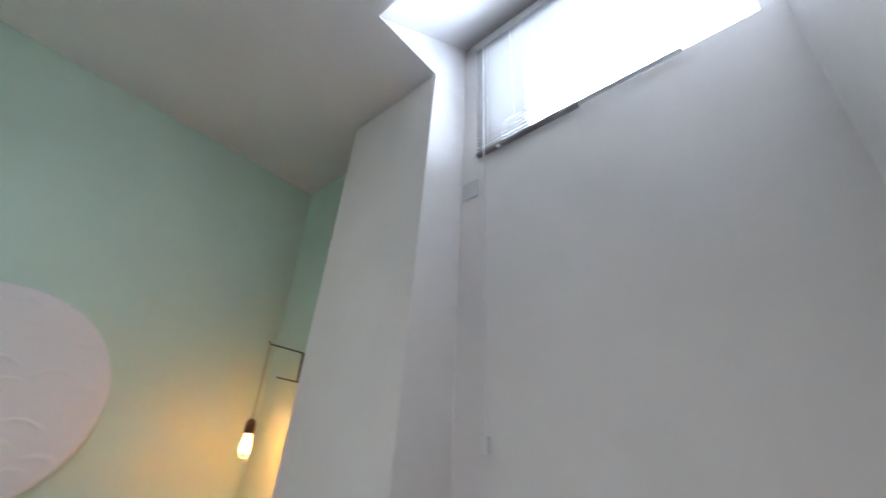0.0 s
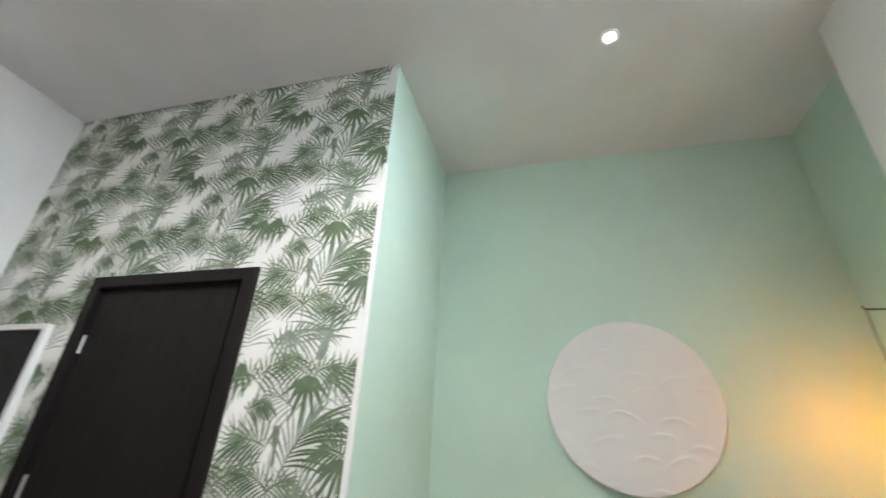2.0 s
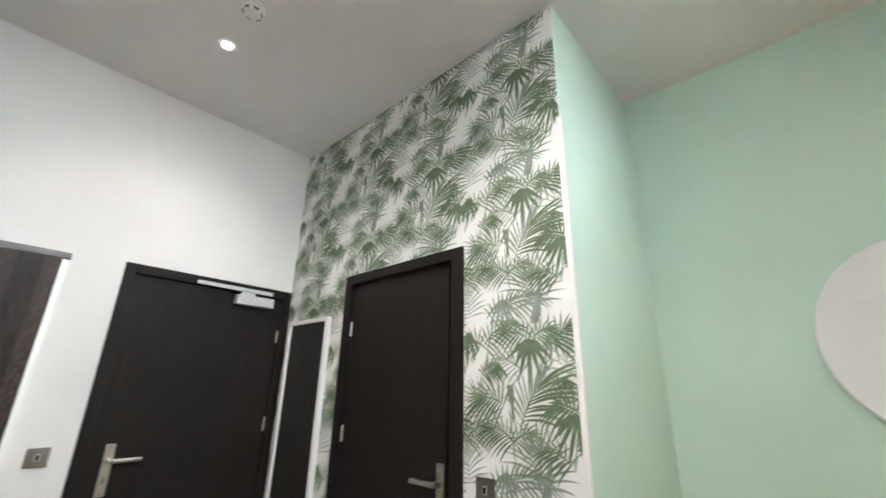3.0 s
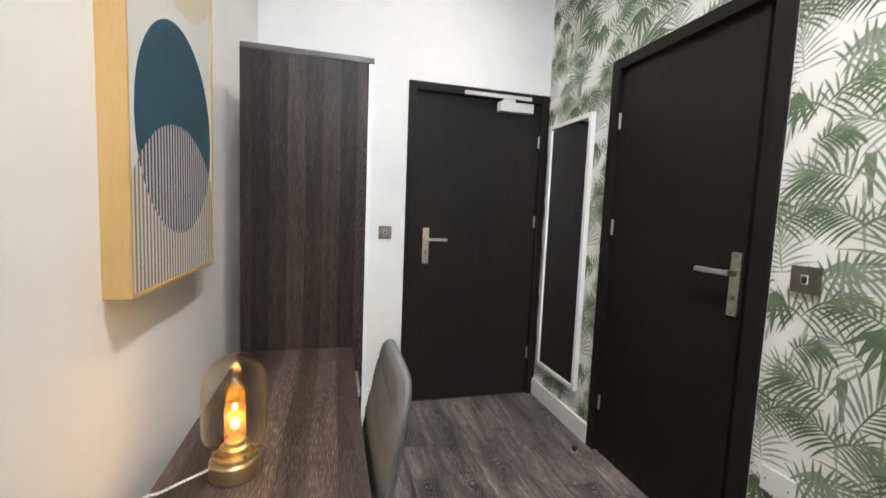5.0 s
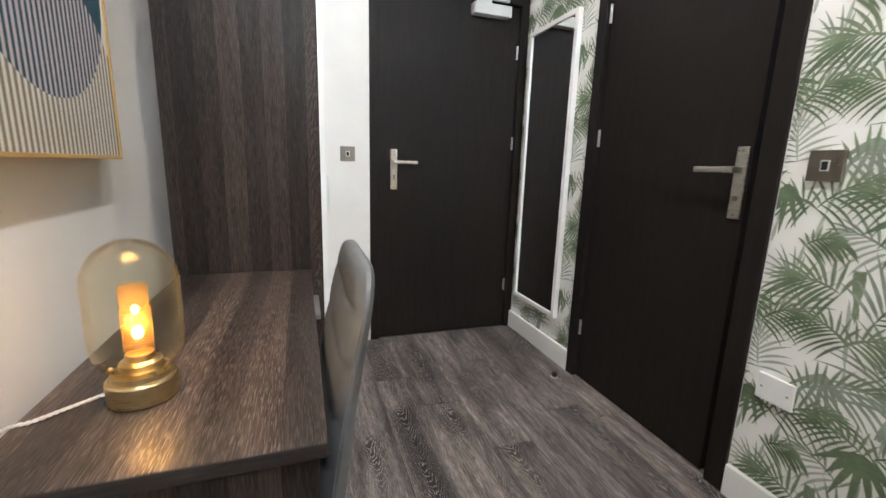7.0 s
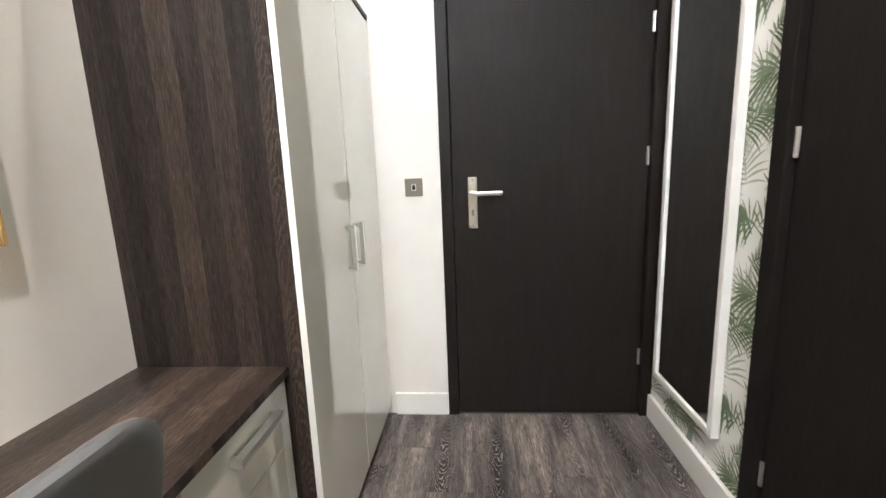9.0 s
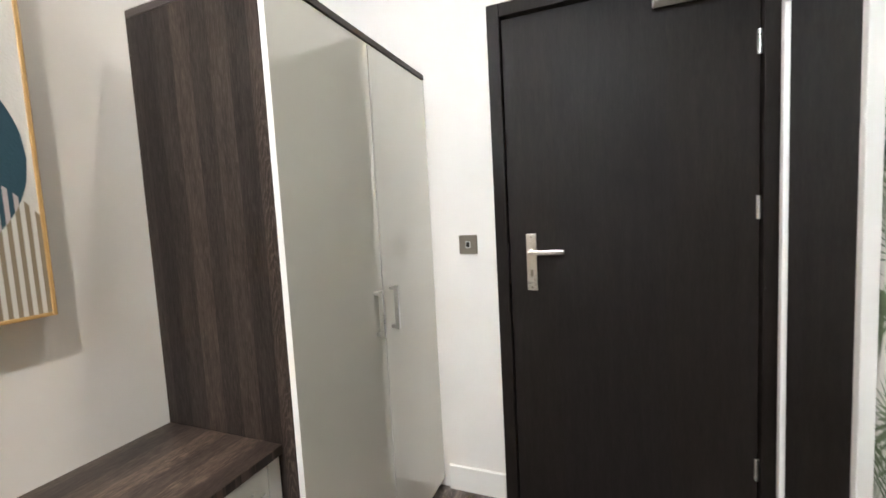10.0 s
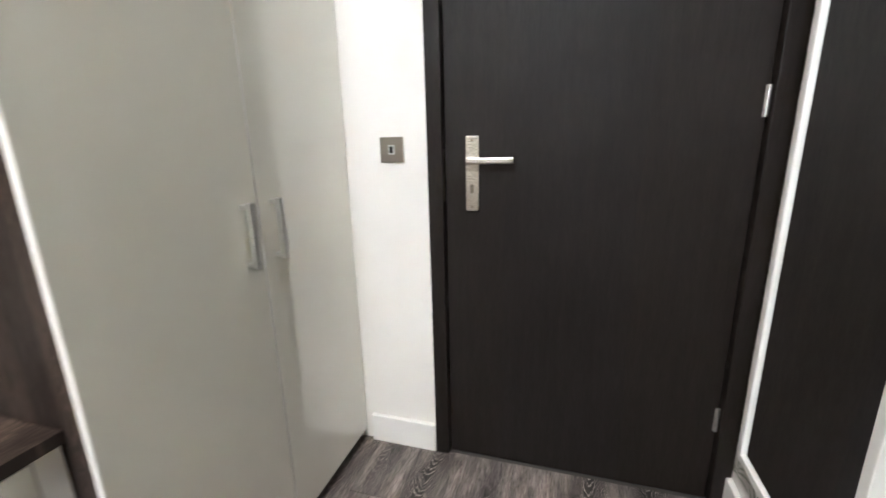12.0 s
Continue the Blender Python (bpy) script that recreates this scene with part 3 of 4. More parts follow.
def lever_handle(leaf, span, centre, way, z=1.06, keyhole=True):
    """A lever on a long plate; way: the side to which the lever points."""
    plate = part("handle_plate", box(bmesh.new(), *span(centre - 0.021, centre + 0.021, -0.013, -0.003, z - 0.118, z + 0.118), 0.003), STEEL, leaf, "brushed steel long door plate")
    bm = bmesh.new()
    box(bm, *span(centre - 0.011, centre + 0.011, -0.004, 0.040, z + 0.032, z + 0.054), 0.005)
    a, b = sorted((centre - way * 0.011, centre + way * 0.135))
    box(bm, *span(a, b, 0.030, 0.046, z + 0.033, z + 0.053), 0.005)
    part("door_handle", bm, STEEL, leaf, "brushed steel lever handle")
    bm = bmesh.new()
    for zz in (z - 0.105, z + 0.105):
        box(bm, *span(centre - 0.004, centre + 0.004, -0.004, -0.0015, zz - 0.004, zz + 0.004), 0.0015)
    if keyhole:
        box(bm, *span(centre - 0.006, centre + 0.006, -0.004, 0.002, z - 0.06, z - 0.03), 0.004)
    else:
        box(bm, *span(centre - 0.008, centre + 0.008, -0.004, 0.004, z - 0.058, z - 0.042), 0.004)
    part("lock_screw", bm, BRONZE, leaf)
    return plate


entrance, leaf, span = door("door_1", "dark wenge flush entrance door, closed, with overhead closer", "y", XW, DY0, DY1, 0.553, 1.531, 2.102, WENGE_Y, 0.003, 1)
lever_handle(leaf, span, 0.698, 1)
for z in (0.30, 1.243, 1.79):
    part("hinge", hinge(bmesh.new(), (XW - 0.0055, DY1 - 0.0195, z), "y"), CHROME, entrance, "steel butt hinge")
# overhead closer: body on the leaf, rail on the frame, arm between
bm = box(bmesh.new(), *span(1.155, 1.395, -0.012, 0.046, 1.965, 2.027), 0.004)
closer = part("door_closer", bm, ALUM, entrance, "silver overhead door closer")
part("slide_rail", box(bmesh.new(), *span(0.915, 1.385, 0.0145, 0.034, 2.050, 2.073), 0.003), ALUM, closer)
part("closer_arm", box(bmesh.new(), *span(1.18, 1.27, 0.010, 0.030, 2.0275, 2.0495), 0.002), ALUM, closer)
part("lock_strike", box(bmesh.new(), *span(DY0 + 0.004, DY0 + 0.0125, -0.011, 0.001, 0.97, 1.14), 0.0008), BRONZE, entrance)

bath, leaf, span = door("door_2", "dark wenge flush bathroom door, closed", "x", YN, BX0, BX1, -2.180, -1.270, 2.105, WENGE_X, 0.034, -1)
lever_handle(leaf, span, -1.400, -1, keyhole=False)
for z in (0.276, 1.24, 1.79):
    part("hinge", hinge(bmesh.new(), (BX0 + 0.0195, YN + 0.0055, z), "x"), CHROME, bath, "steel butt hinge")
part("lock_strike", box(bmesh.new(), *span(BX1 - 0.0125, BX1 - 0.004, -0.011, 0.001, 0.97, 1.14), 0.0008), BRONZE, bath)


# ---------------------------------------------------------------- plates on the walls
def wall_plate(name, label, category, wall, u, z, w, h, mat, rocker=None, depth=0.008, screws=True):
    """A plate on a wall: wall gives the origin and turn; u along it, z its centre."""
    th = thing(name, wall[0], label, category, turn=wall[1])
    part("plate", box(bmesh.new(), (u - w / 2, -depth, z - h / 2), (u + w / 2, 0, z + h / 2), 0.002), mat, th)
    if rocker:
        part("rocker_surround", box(bmesh.new(), (u - 0.0105, -depth - 0.0015, z - 0.0145), (u + 0.0105, -depth, z + 0.0145), 0.0006), PLASTIC, th)
        part("rocker", box(bmesh.new(), (u - 0.0075, -depth - 0.004, z - 0.0115), (u + 0.0075, -depth - 0.0016, z + 0.0115), 0.001), rocker, th)
    if screws:
        for s in (-1, 1):
            m = Matrix.Translation((u + s * w * 0.35, -depth, z)) @ Matrix.Rotation(radians(90), 4, "X")
            part("screw", lathe([(0.0, 0.0), (0.0035, 0.0), (0.003, 0.001), (0.0, 0.0012)], 14, m), mat if mat is not PLASTIC else BRONZE, th)
    return th


ON_W = ((XW, 0, 0), 90)      # local x runs along +y
ON_N = ((0, YN - 0.0038, 0), 0)
ON_E = ((XE, 0, 0), -90)
ON_S = ((0, YS, 0), 180)
wall_plate("light_switch", "pewter metal light switch beside the entrance door", "light switch", ON_W, 0.428, 1.141, 0.082, 0.082, BRONZE, BLACK)
wall_plate("light_switch", "pewter metal light switch on palm wallpaper", "light switch", ON_N, -1.158, 1.118, 0.084, 0.084, BRONZE, BLACK)
wall_plate("blank_plate", "white plastic blank plate low on palm wallpaper", "wall plate", ON_N, -1.168, 0.442, 0.104, 0.082, PLASTIC, None, 0.012)
wall_plate("blank_plate", "pale grey blank plate beneath the high window", "wall plate", ON_E, -1.106, 2.618, 0.084, 0.090, ALUM)


# ---------------------------------------------------------------- mirror
def wall_mirror():
    x0, x1, z0, z1 = -2.780, -2.310, 0.255, 1.880
    yb, yf, w = YN - 0.0040, YN - 0.034, 0.026
    th = thing("wall_mirror", (0, 0, 0), "tall white-framed mirror hung on palm wallpaper", "mirror")
    for lo, hi in (((x0, yf, z0), (x0 + w, yb, z1)), ((x1 - w, yf, z0), (x1, yb, z1)),
                   ((x0 + w, yf, z0), (x1 - w, yb, z0 + w)), ((x0 + w, yf, z1 - w), (x1 - w, yb, z1))):
        part("frame_side", box(bmesh.new(), lo, hi, 0.0025), TRIM, th)
    part("glass", boxes(((x0 + w, yf + 0.008, z0 + w), (x1 - w, yf + 0.012, z1 - w))), MIRROR, th)
    return th


wall_mirror()

# door stop on the floor
th = thing("door_stop", (-2.128, 1.415, 0.0), "small black and white door stop on the floor", "door stop")
part("base", lathe([(0.0, 0.0), (0.019, 0.0), (0.019, 0.004), (0.015, 0.007), (0.0, 0.007)], 20), STEEL, th)
part("rubber_buffer", lathe([(0.0, 0.007), (0.013, 0.007), (0.014, 0.024), (0.010, 0.031), (0.0, 0.032)], 20), BLACK, th)


# ---------------------------------------------------------------- wardrobe
def bar_handle(bm, a, b, proud, r, axis):
    """A square bar on two feet in front of a door; axis: the bar's run."""
    (x, y, z0), (x1, _, z1) = a, b
    if axis == "z":
        box(bm, (x - r, y + proud - 2 * r, z0), (x + r, y + proud, z1), 0.0015)
        for z in (z0 + 0.004, z1 - 0.016):
            box(bm, (x - r, y, z), (x + r, y + proud - 2 * r, z + 0.012), 0.001, 1)
    else:
        box(bm, (x, y + proud - 2 * r, z0 - r), (x1, y + proud, z0 + r), 0.0015)
        for xx in (x + 0.004, x1 - 0.016):
            box(bm, (xx, y, z0 - r), (xx + 0.012, y + proud - 2 * r, z0 + r), 0.001, 1)
    return bm


def wardrobe():
    x0, x1, yb, yf, top = -2.866, -1.956, -0.237, 0.236, 1.885
    th = thing("wardrobe", (0, 0, 0), "two-door wardrobe with glossy grey doors and dark oak sides", "wardrobe")
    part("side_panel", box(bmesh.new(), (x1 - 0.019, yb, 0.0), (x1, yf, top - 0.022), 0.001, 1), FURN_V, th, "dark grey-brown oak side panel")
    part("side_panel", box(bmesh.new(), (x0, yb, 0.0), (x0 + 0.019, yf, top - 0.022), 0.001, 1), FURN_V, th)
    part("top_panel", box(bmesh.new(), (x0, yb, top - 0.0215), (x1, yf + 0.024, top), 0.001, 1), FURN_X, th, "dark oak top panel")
    part("back_panel", boxes(((x0 + 0.02, yb + 0.003, 0.06), (x1 - 0.02, yb + 0.009, top - 0.023))), EDGE, th)
    part("plinth", boxes(((x0 + 0.02, yf - 0.05, 0.0), (x1 - 0.02, yf - 0.035, 0.055))), BLACK, th)
    mid = -2.411
    for a, b, hx in ((mid + 0.0015, x1 + 0.001, mid + 0.055), (x0, mid - 0.0015, mid - 0.050)):
        d = part("wardrobe_door", box(bmesh.new(), (a + 0.0012, yf + 0.003, 0.045), (b - 0.0012, yf + 0.021, top - 0.025), 0.0008, 1), GLOSS, th, "glossy light grey door")
        for e0, e1 in ((a, a + 0.0011), (b - 0.0011, b)):
            part("edge_band", boxes(((e0, yf + 0.003, 0.045), (e1, yf + 0.0208, top - 0.025))), EDGE, d, "white edge band")
        part("handle", bar_handle(bmesh.new(), (hx, yf + 0.021, 0.872), (hx, 0, 1.032), 0.032, 0.0075, "z"), CHROME, d, "chrome bar handle")
    return th


wardrobe()


# ---------------------------------------------------------------- desk with drawers
DT = 0.702


def desk():
    x0, x1, yb, yf = -1.954, -0.942, -0.232, 0.196
    th = thing("desk", (0, 0, 0), "dark grey-brown oak desk with white drawers, beside the wardrobe", "desk")
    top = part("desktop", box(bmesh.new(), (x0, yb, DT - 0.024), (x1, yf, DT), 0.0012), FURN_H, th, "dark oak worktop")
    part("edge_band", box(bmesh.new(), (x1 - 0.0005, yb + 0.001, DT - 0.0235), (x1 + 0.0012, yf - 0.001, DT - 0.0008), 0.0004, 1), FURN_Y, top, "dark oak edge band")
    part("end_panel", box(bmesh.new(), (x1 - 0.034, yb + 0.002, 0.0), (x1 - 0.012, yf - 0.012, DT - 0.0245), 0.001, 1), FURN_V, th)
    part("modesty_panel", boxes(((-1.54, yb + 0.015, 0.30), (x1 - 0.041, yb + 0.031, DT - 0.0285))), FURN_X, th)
    # drawer unit
    dx0, dx1, df = x0 + 0.002, -1.548, yf - 0.012
    part("drawer_case", boxes(((dx0, yb + 0.01, 0.0), (dx0 + 0.018, df - 0.02, DT - 0.0285)), ((dx1 - 0.018, yb + 0.01, 0.0), (dx1, df - 0.02, DT - 0.0285)),
                              ((dx0 + 0.018, yb + 0.01, 0.03), (dx1 - 0.018, yb + 0.018, DT - 0.0285)), ((dx0 + 0.018, yb + 0.018, 0.03), (dx1 - 0.018, df - 0.02, 0.048))), EDGE, th)
    part("filler_strip", box(bmesh.new(), (dx0, df - 0.0185, 0.05), (dx0 + 0.040, df - 0.001, DT - 0.030), 0.001, 1), EDGE, th)
    z = DT - 0.032
    for h, drop in ((0.172, 0.052), (0.445, 0.235)):
        d = part("drawer_front", box(bmesh.new(), (dx0 + 0.043, df - 0.018, z - h), (dx1, df, z), 0.0012, 1), GLOSS, th, "glossy pale grey drawer front")
        part("handle", bar_handle(bmesh.new(), (-1.870, df, z - drop), (-1.680, 0, 0), 0.032, 0.0105, "x"), CHROME, d, "chrome bar handle")
        z -= h + 0.003
    part("plinth", boxes(((dx0 + 0.02, df - 0.07, 0.0), (dx1 - 0.019, df - 0.055, 0.0295))), BLACK, th)
    return th


desk()


# ---------------------------------------------------------------- desk chair
def chair():
    th = thing("desk_chair", (-1.238, 0.200, 0.0), "grey leather high-back chair tucked under the desk", "chair", turn=0)
    # padded back, quilted crosswise
    half, z0, z1 = 0.205, 0.36, 0.915
    nu, nv = 20, 110
    bm = bmesh.new()

    def line(z):
        s = (z - z0) / (z1 - z0)
        return -0.005 + 0.082 * s ** 1.5, 0.017 * (1 - s) + 0.012 + 0.004 * math.sin(math.pi * s)

    def width(z):
        s = max(0.0, (z - (z1 - 0.085)) / 0.085)
        return half * (1 - 0.42 * (1 - math.sqrt(max(0.0, 1 - s * s)))) * (0.90 + 0.10 * min(1, (z - z0) / 0.25))

    front, back = [], []
    for j in range(nv + 1):
        z = z0 + (z1 - z0) * j / nv
        yc, t = line(z)
        q = abs(math.sin(math.pi * (z - 0.02) / 0.092)) ** 0.25
        rf, rb = [], []
        for i in range(nu + 1):
            u = -1 + 2 * i / nu
            x = width(z) * u
            rim = math.sqrt(max(0.0, 1 - abs(u) ** 6)) * math.sqrt(max(0.0, 1 - (max(0.0, (z - z1 + 0.03) / 0.03)) ** 4))
            rf.append(bm.verts.new((x, yc - (t * 0.5 + 0.008 * q) * rim - 0.004, z)))
            rb.append(bm.verts.new((x, yc + t * rim + 0.004, z)))
        front.append(rf), back.append(rb)
    for j in range(nv):
        for i in range(nu):
            bm.faces.new((front[j][i], front[j][i + 1], front[j + 1][i + 1], front[j + 1][i])).smooth = True
            bm.faces.new((back[j][i], back[j + 1][i], back[j + 1][i + 1], back[j][i + 1])).smooth = True
        for i in (0, nu):
            bm.faces.new((front[j][i], front[j + 1][i], back[j + 1][i], back[j][i])).smooth = True
    for j in (0, nv):
        for i in range(nu):
            bm.faces.new((front[j][i], front[j][i + 1], back[j][i + 1], back[j][i])).smooth = True
    back_ob = part("backrest", bm, LEATHER, th, "quilted grey leather backrest")
    for side in (-1, 1):
        part("piping", tube([(side * (width(z) + 0.001), line(z)[0] + 0.001, z) for z in np.linspace(z0, z1 - 0.03, 18)], 0.0022, 6), LEATHER, back_ob)
    part("seat", box(bmesh.new(), (-0.21, -0.385, 0.405), (0.21, 0.012, 0.478), 0.028, 4), LEATHER, th, "padded grey leather seat")
    for x in (-0.185, 0.185):
        for y, lean in ((-0.355, 0.0), (-0.005, 0.012)):
            bm = bmesh.new()
            box(bm, (x - 0.019, y - 0.019, 0.0), (x + 0.019, y + 0.019, 0.407), 0.005)
            for v in bm.verts:
                v.co.y += lean * (1 - v.co.z / 0.407)
            part("leg", bm, LEATHER, th)
    return th


chair()


# ---------------------------------------------------------------- desk lamp
SLEEVE = material("amber_sleeve", (0.9, 0.45, 0.12), 0.4)
vn, vl = SLEEVE.node_tree.nodes, SLEEVE.node_tree.links
lit, see, mixed = vn.new("ShaderNodeBsdfTranslucent"), vn.new("ShaderNodeBsdfTransparent"), vn.new("ShaderNodeMixShader")
lit.inputs["Color"].default_value, see.inputs["Color"].default_value = (0.50, 0.28, 0.09, 1), (1.0, 0.86, 0.62, 1)
mixed.inputs[0].default_value = 0.91
vl.new(lit.outputs[0], mixed.inputs[1])
vl.new(see.outputs[0], mixed.inputs[2])
vl.new(mixed.outputs[0], vn["Material Output"].inputs["Surface"])


def desk_lamp():
    th = thing("table_lamp", (-1.148, -0.083, DT), "brass table lamp with an amber glass dome, lit, on the desk", "table lamp")
    part("base", lathe([(0.0, 0.0), (0.0485, 0.0), (0.0505, 0.003), (0.0505, 0.034), (0.048, 0.037), (0.043, 0.038), (0.0425, 0.047), (0.030, 0.048), (0.0, 0.048)], 48), BRASS, th, "aged brass drum base")
    part("collar", lathe([(0.0, 0.0482), (0.028, 0.0482), (0.030, 0.052), (0.030, 0.062), (0.022, 0.066), (0.020, 0.076), (0.0, 0.077)], 40), BRASS, th)
    for k in range(3):
        a = radians(40 + 120 * k)
        m = Matrix.Translation((0.040 * math.cos(a), 0.040 * math.sin(a), 0.0475))
        part("thumb_screw", lathe([(0.0, 0.0), (0.004, 0.0), (0.004, 0.007), (0.0025, 0.009), (0.0, 0.0092)], 12, m), BRASS, th)
    R, H = 0.0645, 0.262
    outer = [(0.034, 0.0485), (0.038, 0.052), (0.052, 0.062), (0.061, 0.078), (R, 0.098), (R, H - 0.072)]
    outer += [(R * math.cos(a), H - 0.072 + 0.072 * math.sin(a)) for a in np.linspace(0.15, 1.5, 12)]
    inner = [(max(r - 0.0022, 0.001), z - (0.002 if z > 0.2 else 0.0)) for r, z in reversed(outer)]
    bm = bmesh.new()
    rings = []
    for r, z in outer + inner:
        rings.append([bm.verts.new((r * math.cos(2 * math.pi * i / 56), r * math.sin(2 * math.pi * i / 56), z)) for i in range(56)])
    for a, b in zip(rings, rings[1:] + rings[:1]):
        if a is rings[len(outer) - 1]:
            continue
        for i in range(56):
            bm.faces.new((a[i], a[(i + 1) % 56], b[(i + 1) % 56], b[i])).smooth = True
    bm.faces.new(rings[len(outer) - 1]), bm.faces.new(list(reversed(rings[len(outer)])))
    dome = part("glass_dome", bm, AMBER, th, "amber glass dome")
    dome.visible_shadow = False
    # amber sleeve, wound with fine brass wire, round the bulb
    sleeve = part("sleeve", lathe([(0.0190, 0.080), (0.0195, 0.081), (0.0195, 0.186), (0.0190, 0.187)], 32), SLEEVE, th, "glowing amber sleeve round the bulb")
    sleeve.visible_shadow = False
    bm = bmesh.new()
    for k in range(15):
        z = 0.083 + 0.0045 * k
        tube([(0.0205 * math.cos(a), 0.0205 * math.sin(a), z) for a in np.linspace(0, 2 * math.pi, 21)], 0.0005, 4, bm)
    part("wire_winding", bm, BRASS, sleeve, "fine brass wire winding")
    for low, r, h in ((0.098, 0.0085, 0.024), (0.140, 0.0055, 0.016)):
        part("filament", lathe([(0.0, low), (0.75 * r, low + 0.17 * h), (r, low + 0.5 * h), (0.75 * r, low + 0.83 * h), (0.0, low + h)], 14), FILAMENT, sleeve, "glowing filament")
    return th


desk_lamp()


def strand_cable(name, label, points, parent=None):
    """Two twisted strands along a smooth line."""
    pts = []
    for i in range(len(points) - 1):
        p = [Vector(points[max(0, min(len(points) - 1, i + k))]) for k in (-1, 0, 1, 2)]
        for s in np.linspace(0, 1, 14, endpoint=False):
            pts.append(0.5 * ((2 * p[1]) + (p[2] - p[0]) * s + (2 * p[0] - 5 * p[1] + 4 * p[2] - p[3]) * s * s + (3 * p[1] - p[0] - 3 * p[2] + p[3]) * s ** 3))
    bm = bmesh.new()
    run = 0.0
    for ph in (0.0, math.pi):
        line, run = [], 0.0
        for i, q in enumerate(pts):
            d = (pts[min(i + 1, len(pts) - 1)] - pts[max(i - 1, 0)]).normalized()
            u = d.cross(Vector((0.2, 0.1, 0.97))).normalized()
            w = d.cross(u)
            run += (q - pts[i - 1]).length if i else 0
            a = ph + run * 2 * math.pi / 0.016
            line.append(q + 0.0016 * (math.cos(a) * u + math.sin(a) * w))
        tube(line, 0.0018, 6, bm)
    return tagged(new(name, mesh_of(name, bm, CABLE)), label, "cable")


strand_cable("lamp_cable", "twisted white textile cable from the table lamp",
             [(-1.160, -0.131, DT + 0.0080), (-1.148, -0.150, DT + 0.0055), (-1.125, -0.182, DT + 0.0040), (-1.100, -0.210, DT + 0.0040), (-1.092, -0.231, DT + 0.0042),
              (-1.088, -0.246, DT - 0.012), (-1.080, -0.262, 0.62), (-1.052, -0.285, 0.54), (-1.045, -0.298, 0.485)])
wall_plate("wall_socket", "white double socket behind the desk", "socket", ON_S, 1.045, 0.44, 0.086, 0.086, PLASTIC, None, 0.009)
th = thing("plug", (-1.045, YS + 0.009, 0.455), "white plug of the table lamp", "plug")
part("plug_body", box(bmesh.new(), (-0.024, 0.0005, -0.024), (0.024, 0.034, 0.026), 0.006, 3), PLASTIC, th)


# ---------------------------------------------------------------- framed print over the desk
def canvas_art():
    x0, x1, z0, z1 = -1.741, -1.163, 1.080, 2.045
    yb, yf = YS, YS + 0.052
    th = thing("framed_print", (0, 0, 0), "abstract teal and ochre canvas in a gold oak frame", "picture")
    w = 0.009
    for lo, hi in (((x0, yb, z0), (x0 + w, yf, z1)), ((x1 - w, yb, z0), (x1, yf, z1)), ((x0 + w, yb, z0), (x1 - w, yf, z0 + w)), ((x0 + w, yb, z1 - w), (x1 - w, yf, z1))):
        part("frame_side", box(bmesh.new(), lo, hi, 0.0012, 1), PINE, th, "gold oak frame side")
    yc = yf - 0.004
    part("canvas", boxes(((x0 + w, yb + 0.006, z0 + w), (x1 - w, yc, z1 - w))), CREAM, th, "cream canvas")
    xl, xr, zb, zt = x0 + w, x1 - w, z0 + w, z1 - w

    def band(bm, a, b, lo, hi, y, n):
        for i in range(n):
            u, v = a + (b - a) * i / n, a + (b - a) * (i + 1) / n
            pu, pv = (max(lo(u), zb), min(hi(u), zt)), (max(lo(v), zb), min(hi(v), zt))
            if pu[1] - pu[0] > 1e-4 or pv[1] - pv[0] > 1e-4:
                q = [(u, y, pu[0]), (v, y, pv[0]), (v, y, max(pv)), (u, y, max(pu))]
                bm.faces.new([bm.verts.new(c) for c in q])

    def arc(c, r, up):
        return lambda x: c[1] + up * math.sqrt(max(0.0, r * r - (x - c[0]) ** 2))

    disc, hill, sun = ((-1.459, 1.46), 0.262), ((-1.455, 1.14), 0.333), ((-1.480, 2.06), 0.298)
    teal = bmesh.new()
    band(teal, max(xl, disc[0][0] - disc[1]), min(xr, disc[0][0] + disc[1]), arc(*disc, -1), arc(*disc, 1), yc + 0.0006, 90)
    part("teal_disc", teal, TEAL, th, "deep teal printed circle")
    pitch = 0.0178
    lilac, brown, ochre = bmesh.new(), bmesh.new(), bmesh.new()
    k = 0
    while xl + k * pitch < xr:
        a, b = xl + k * pitch, min(xr, xl + k * pitch + pitch * 0.5)
        mid = (a + b) / 2
        if abs(mid - disc[0][0]) < disc[1]:
            band(lilac, a, b, arc(*disc, -1), arc(*hill, 1), yc + 0.0011, 4)
        low = arc(*disc, -1)
        if abs(mid - hill[0][0]) < hill[1]:
            band(brown, a, b, lambda x: zb, (lambda x: min(arc(*hill, 1)(x), low(x)) if abs(x - disc[0][0]) < disc[1] * 0.985 else arc(*hill, 1)(x)), yc + 0.0008, 4)
        if abs(mid - sun[0][0]) < sun[1]:
            band(ochre, a, b, arc(*sun, -1), lambda x: zt, yc + 0.0008, 4)
        k += 1
    part("lilac_stripes", lilac, LILAC, th)
    part("brown_stripes", brown, BROWN, th)
    part("ochre_stripes", ochre, OCHRE, th)
    return th


CREAM = paint("cream_canvas", (0.66, 0.64, 0.60), 0.8, 0.04, 0.4)
TEAL = paint("teal_ink", (0.018, 0.062, 0.090), 0.75, 0.12, 0.4)
LILAC = paint("lilac_ink", (0.50, 0.43, 0.44), 0.8, 0.06, 0.4)
BROWN = paint("brown_ink", (0.25, 0.20, 0.135), 0.8, 0.08, 0.4)
OCHRE = paint("ochre_ink", (0.60, 0.48, 0.26), 0.8, 0.06, 0.4)
canvas_art()


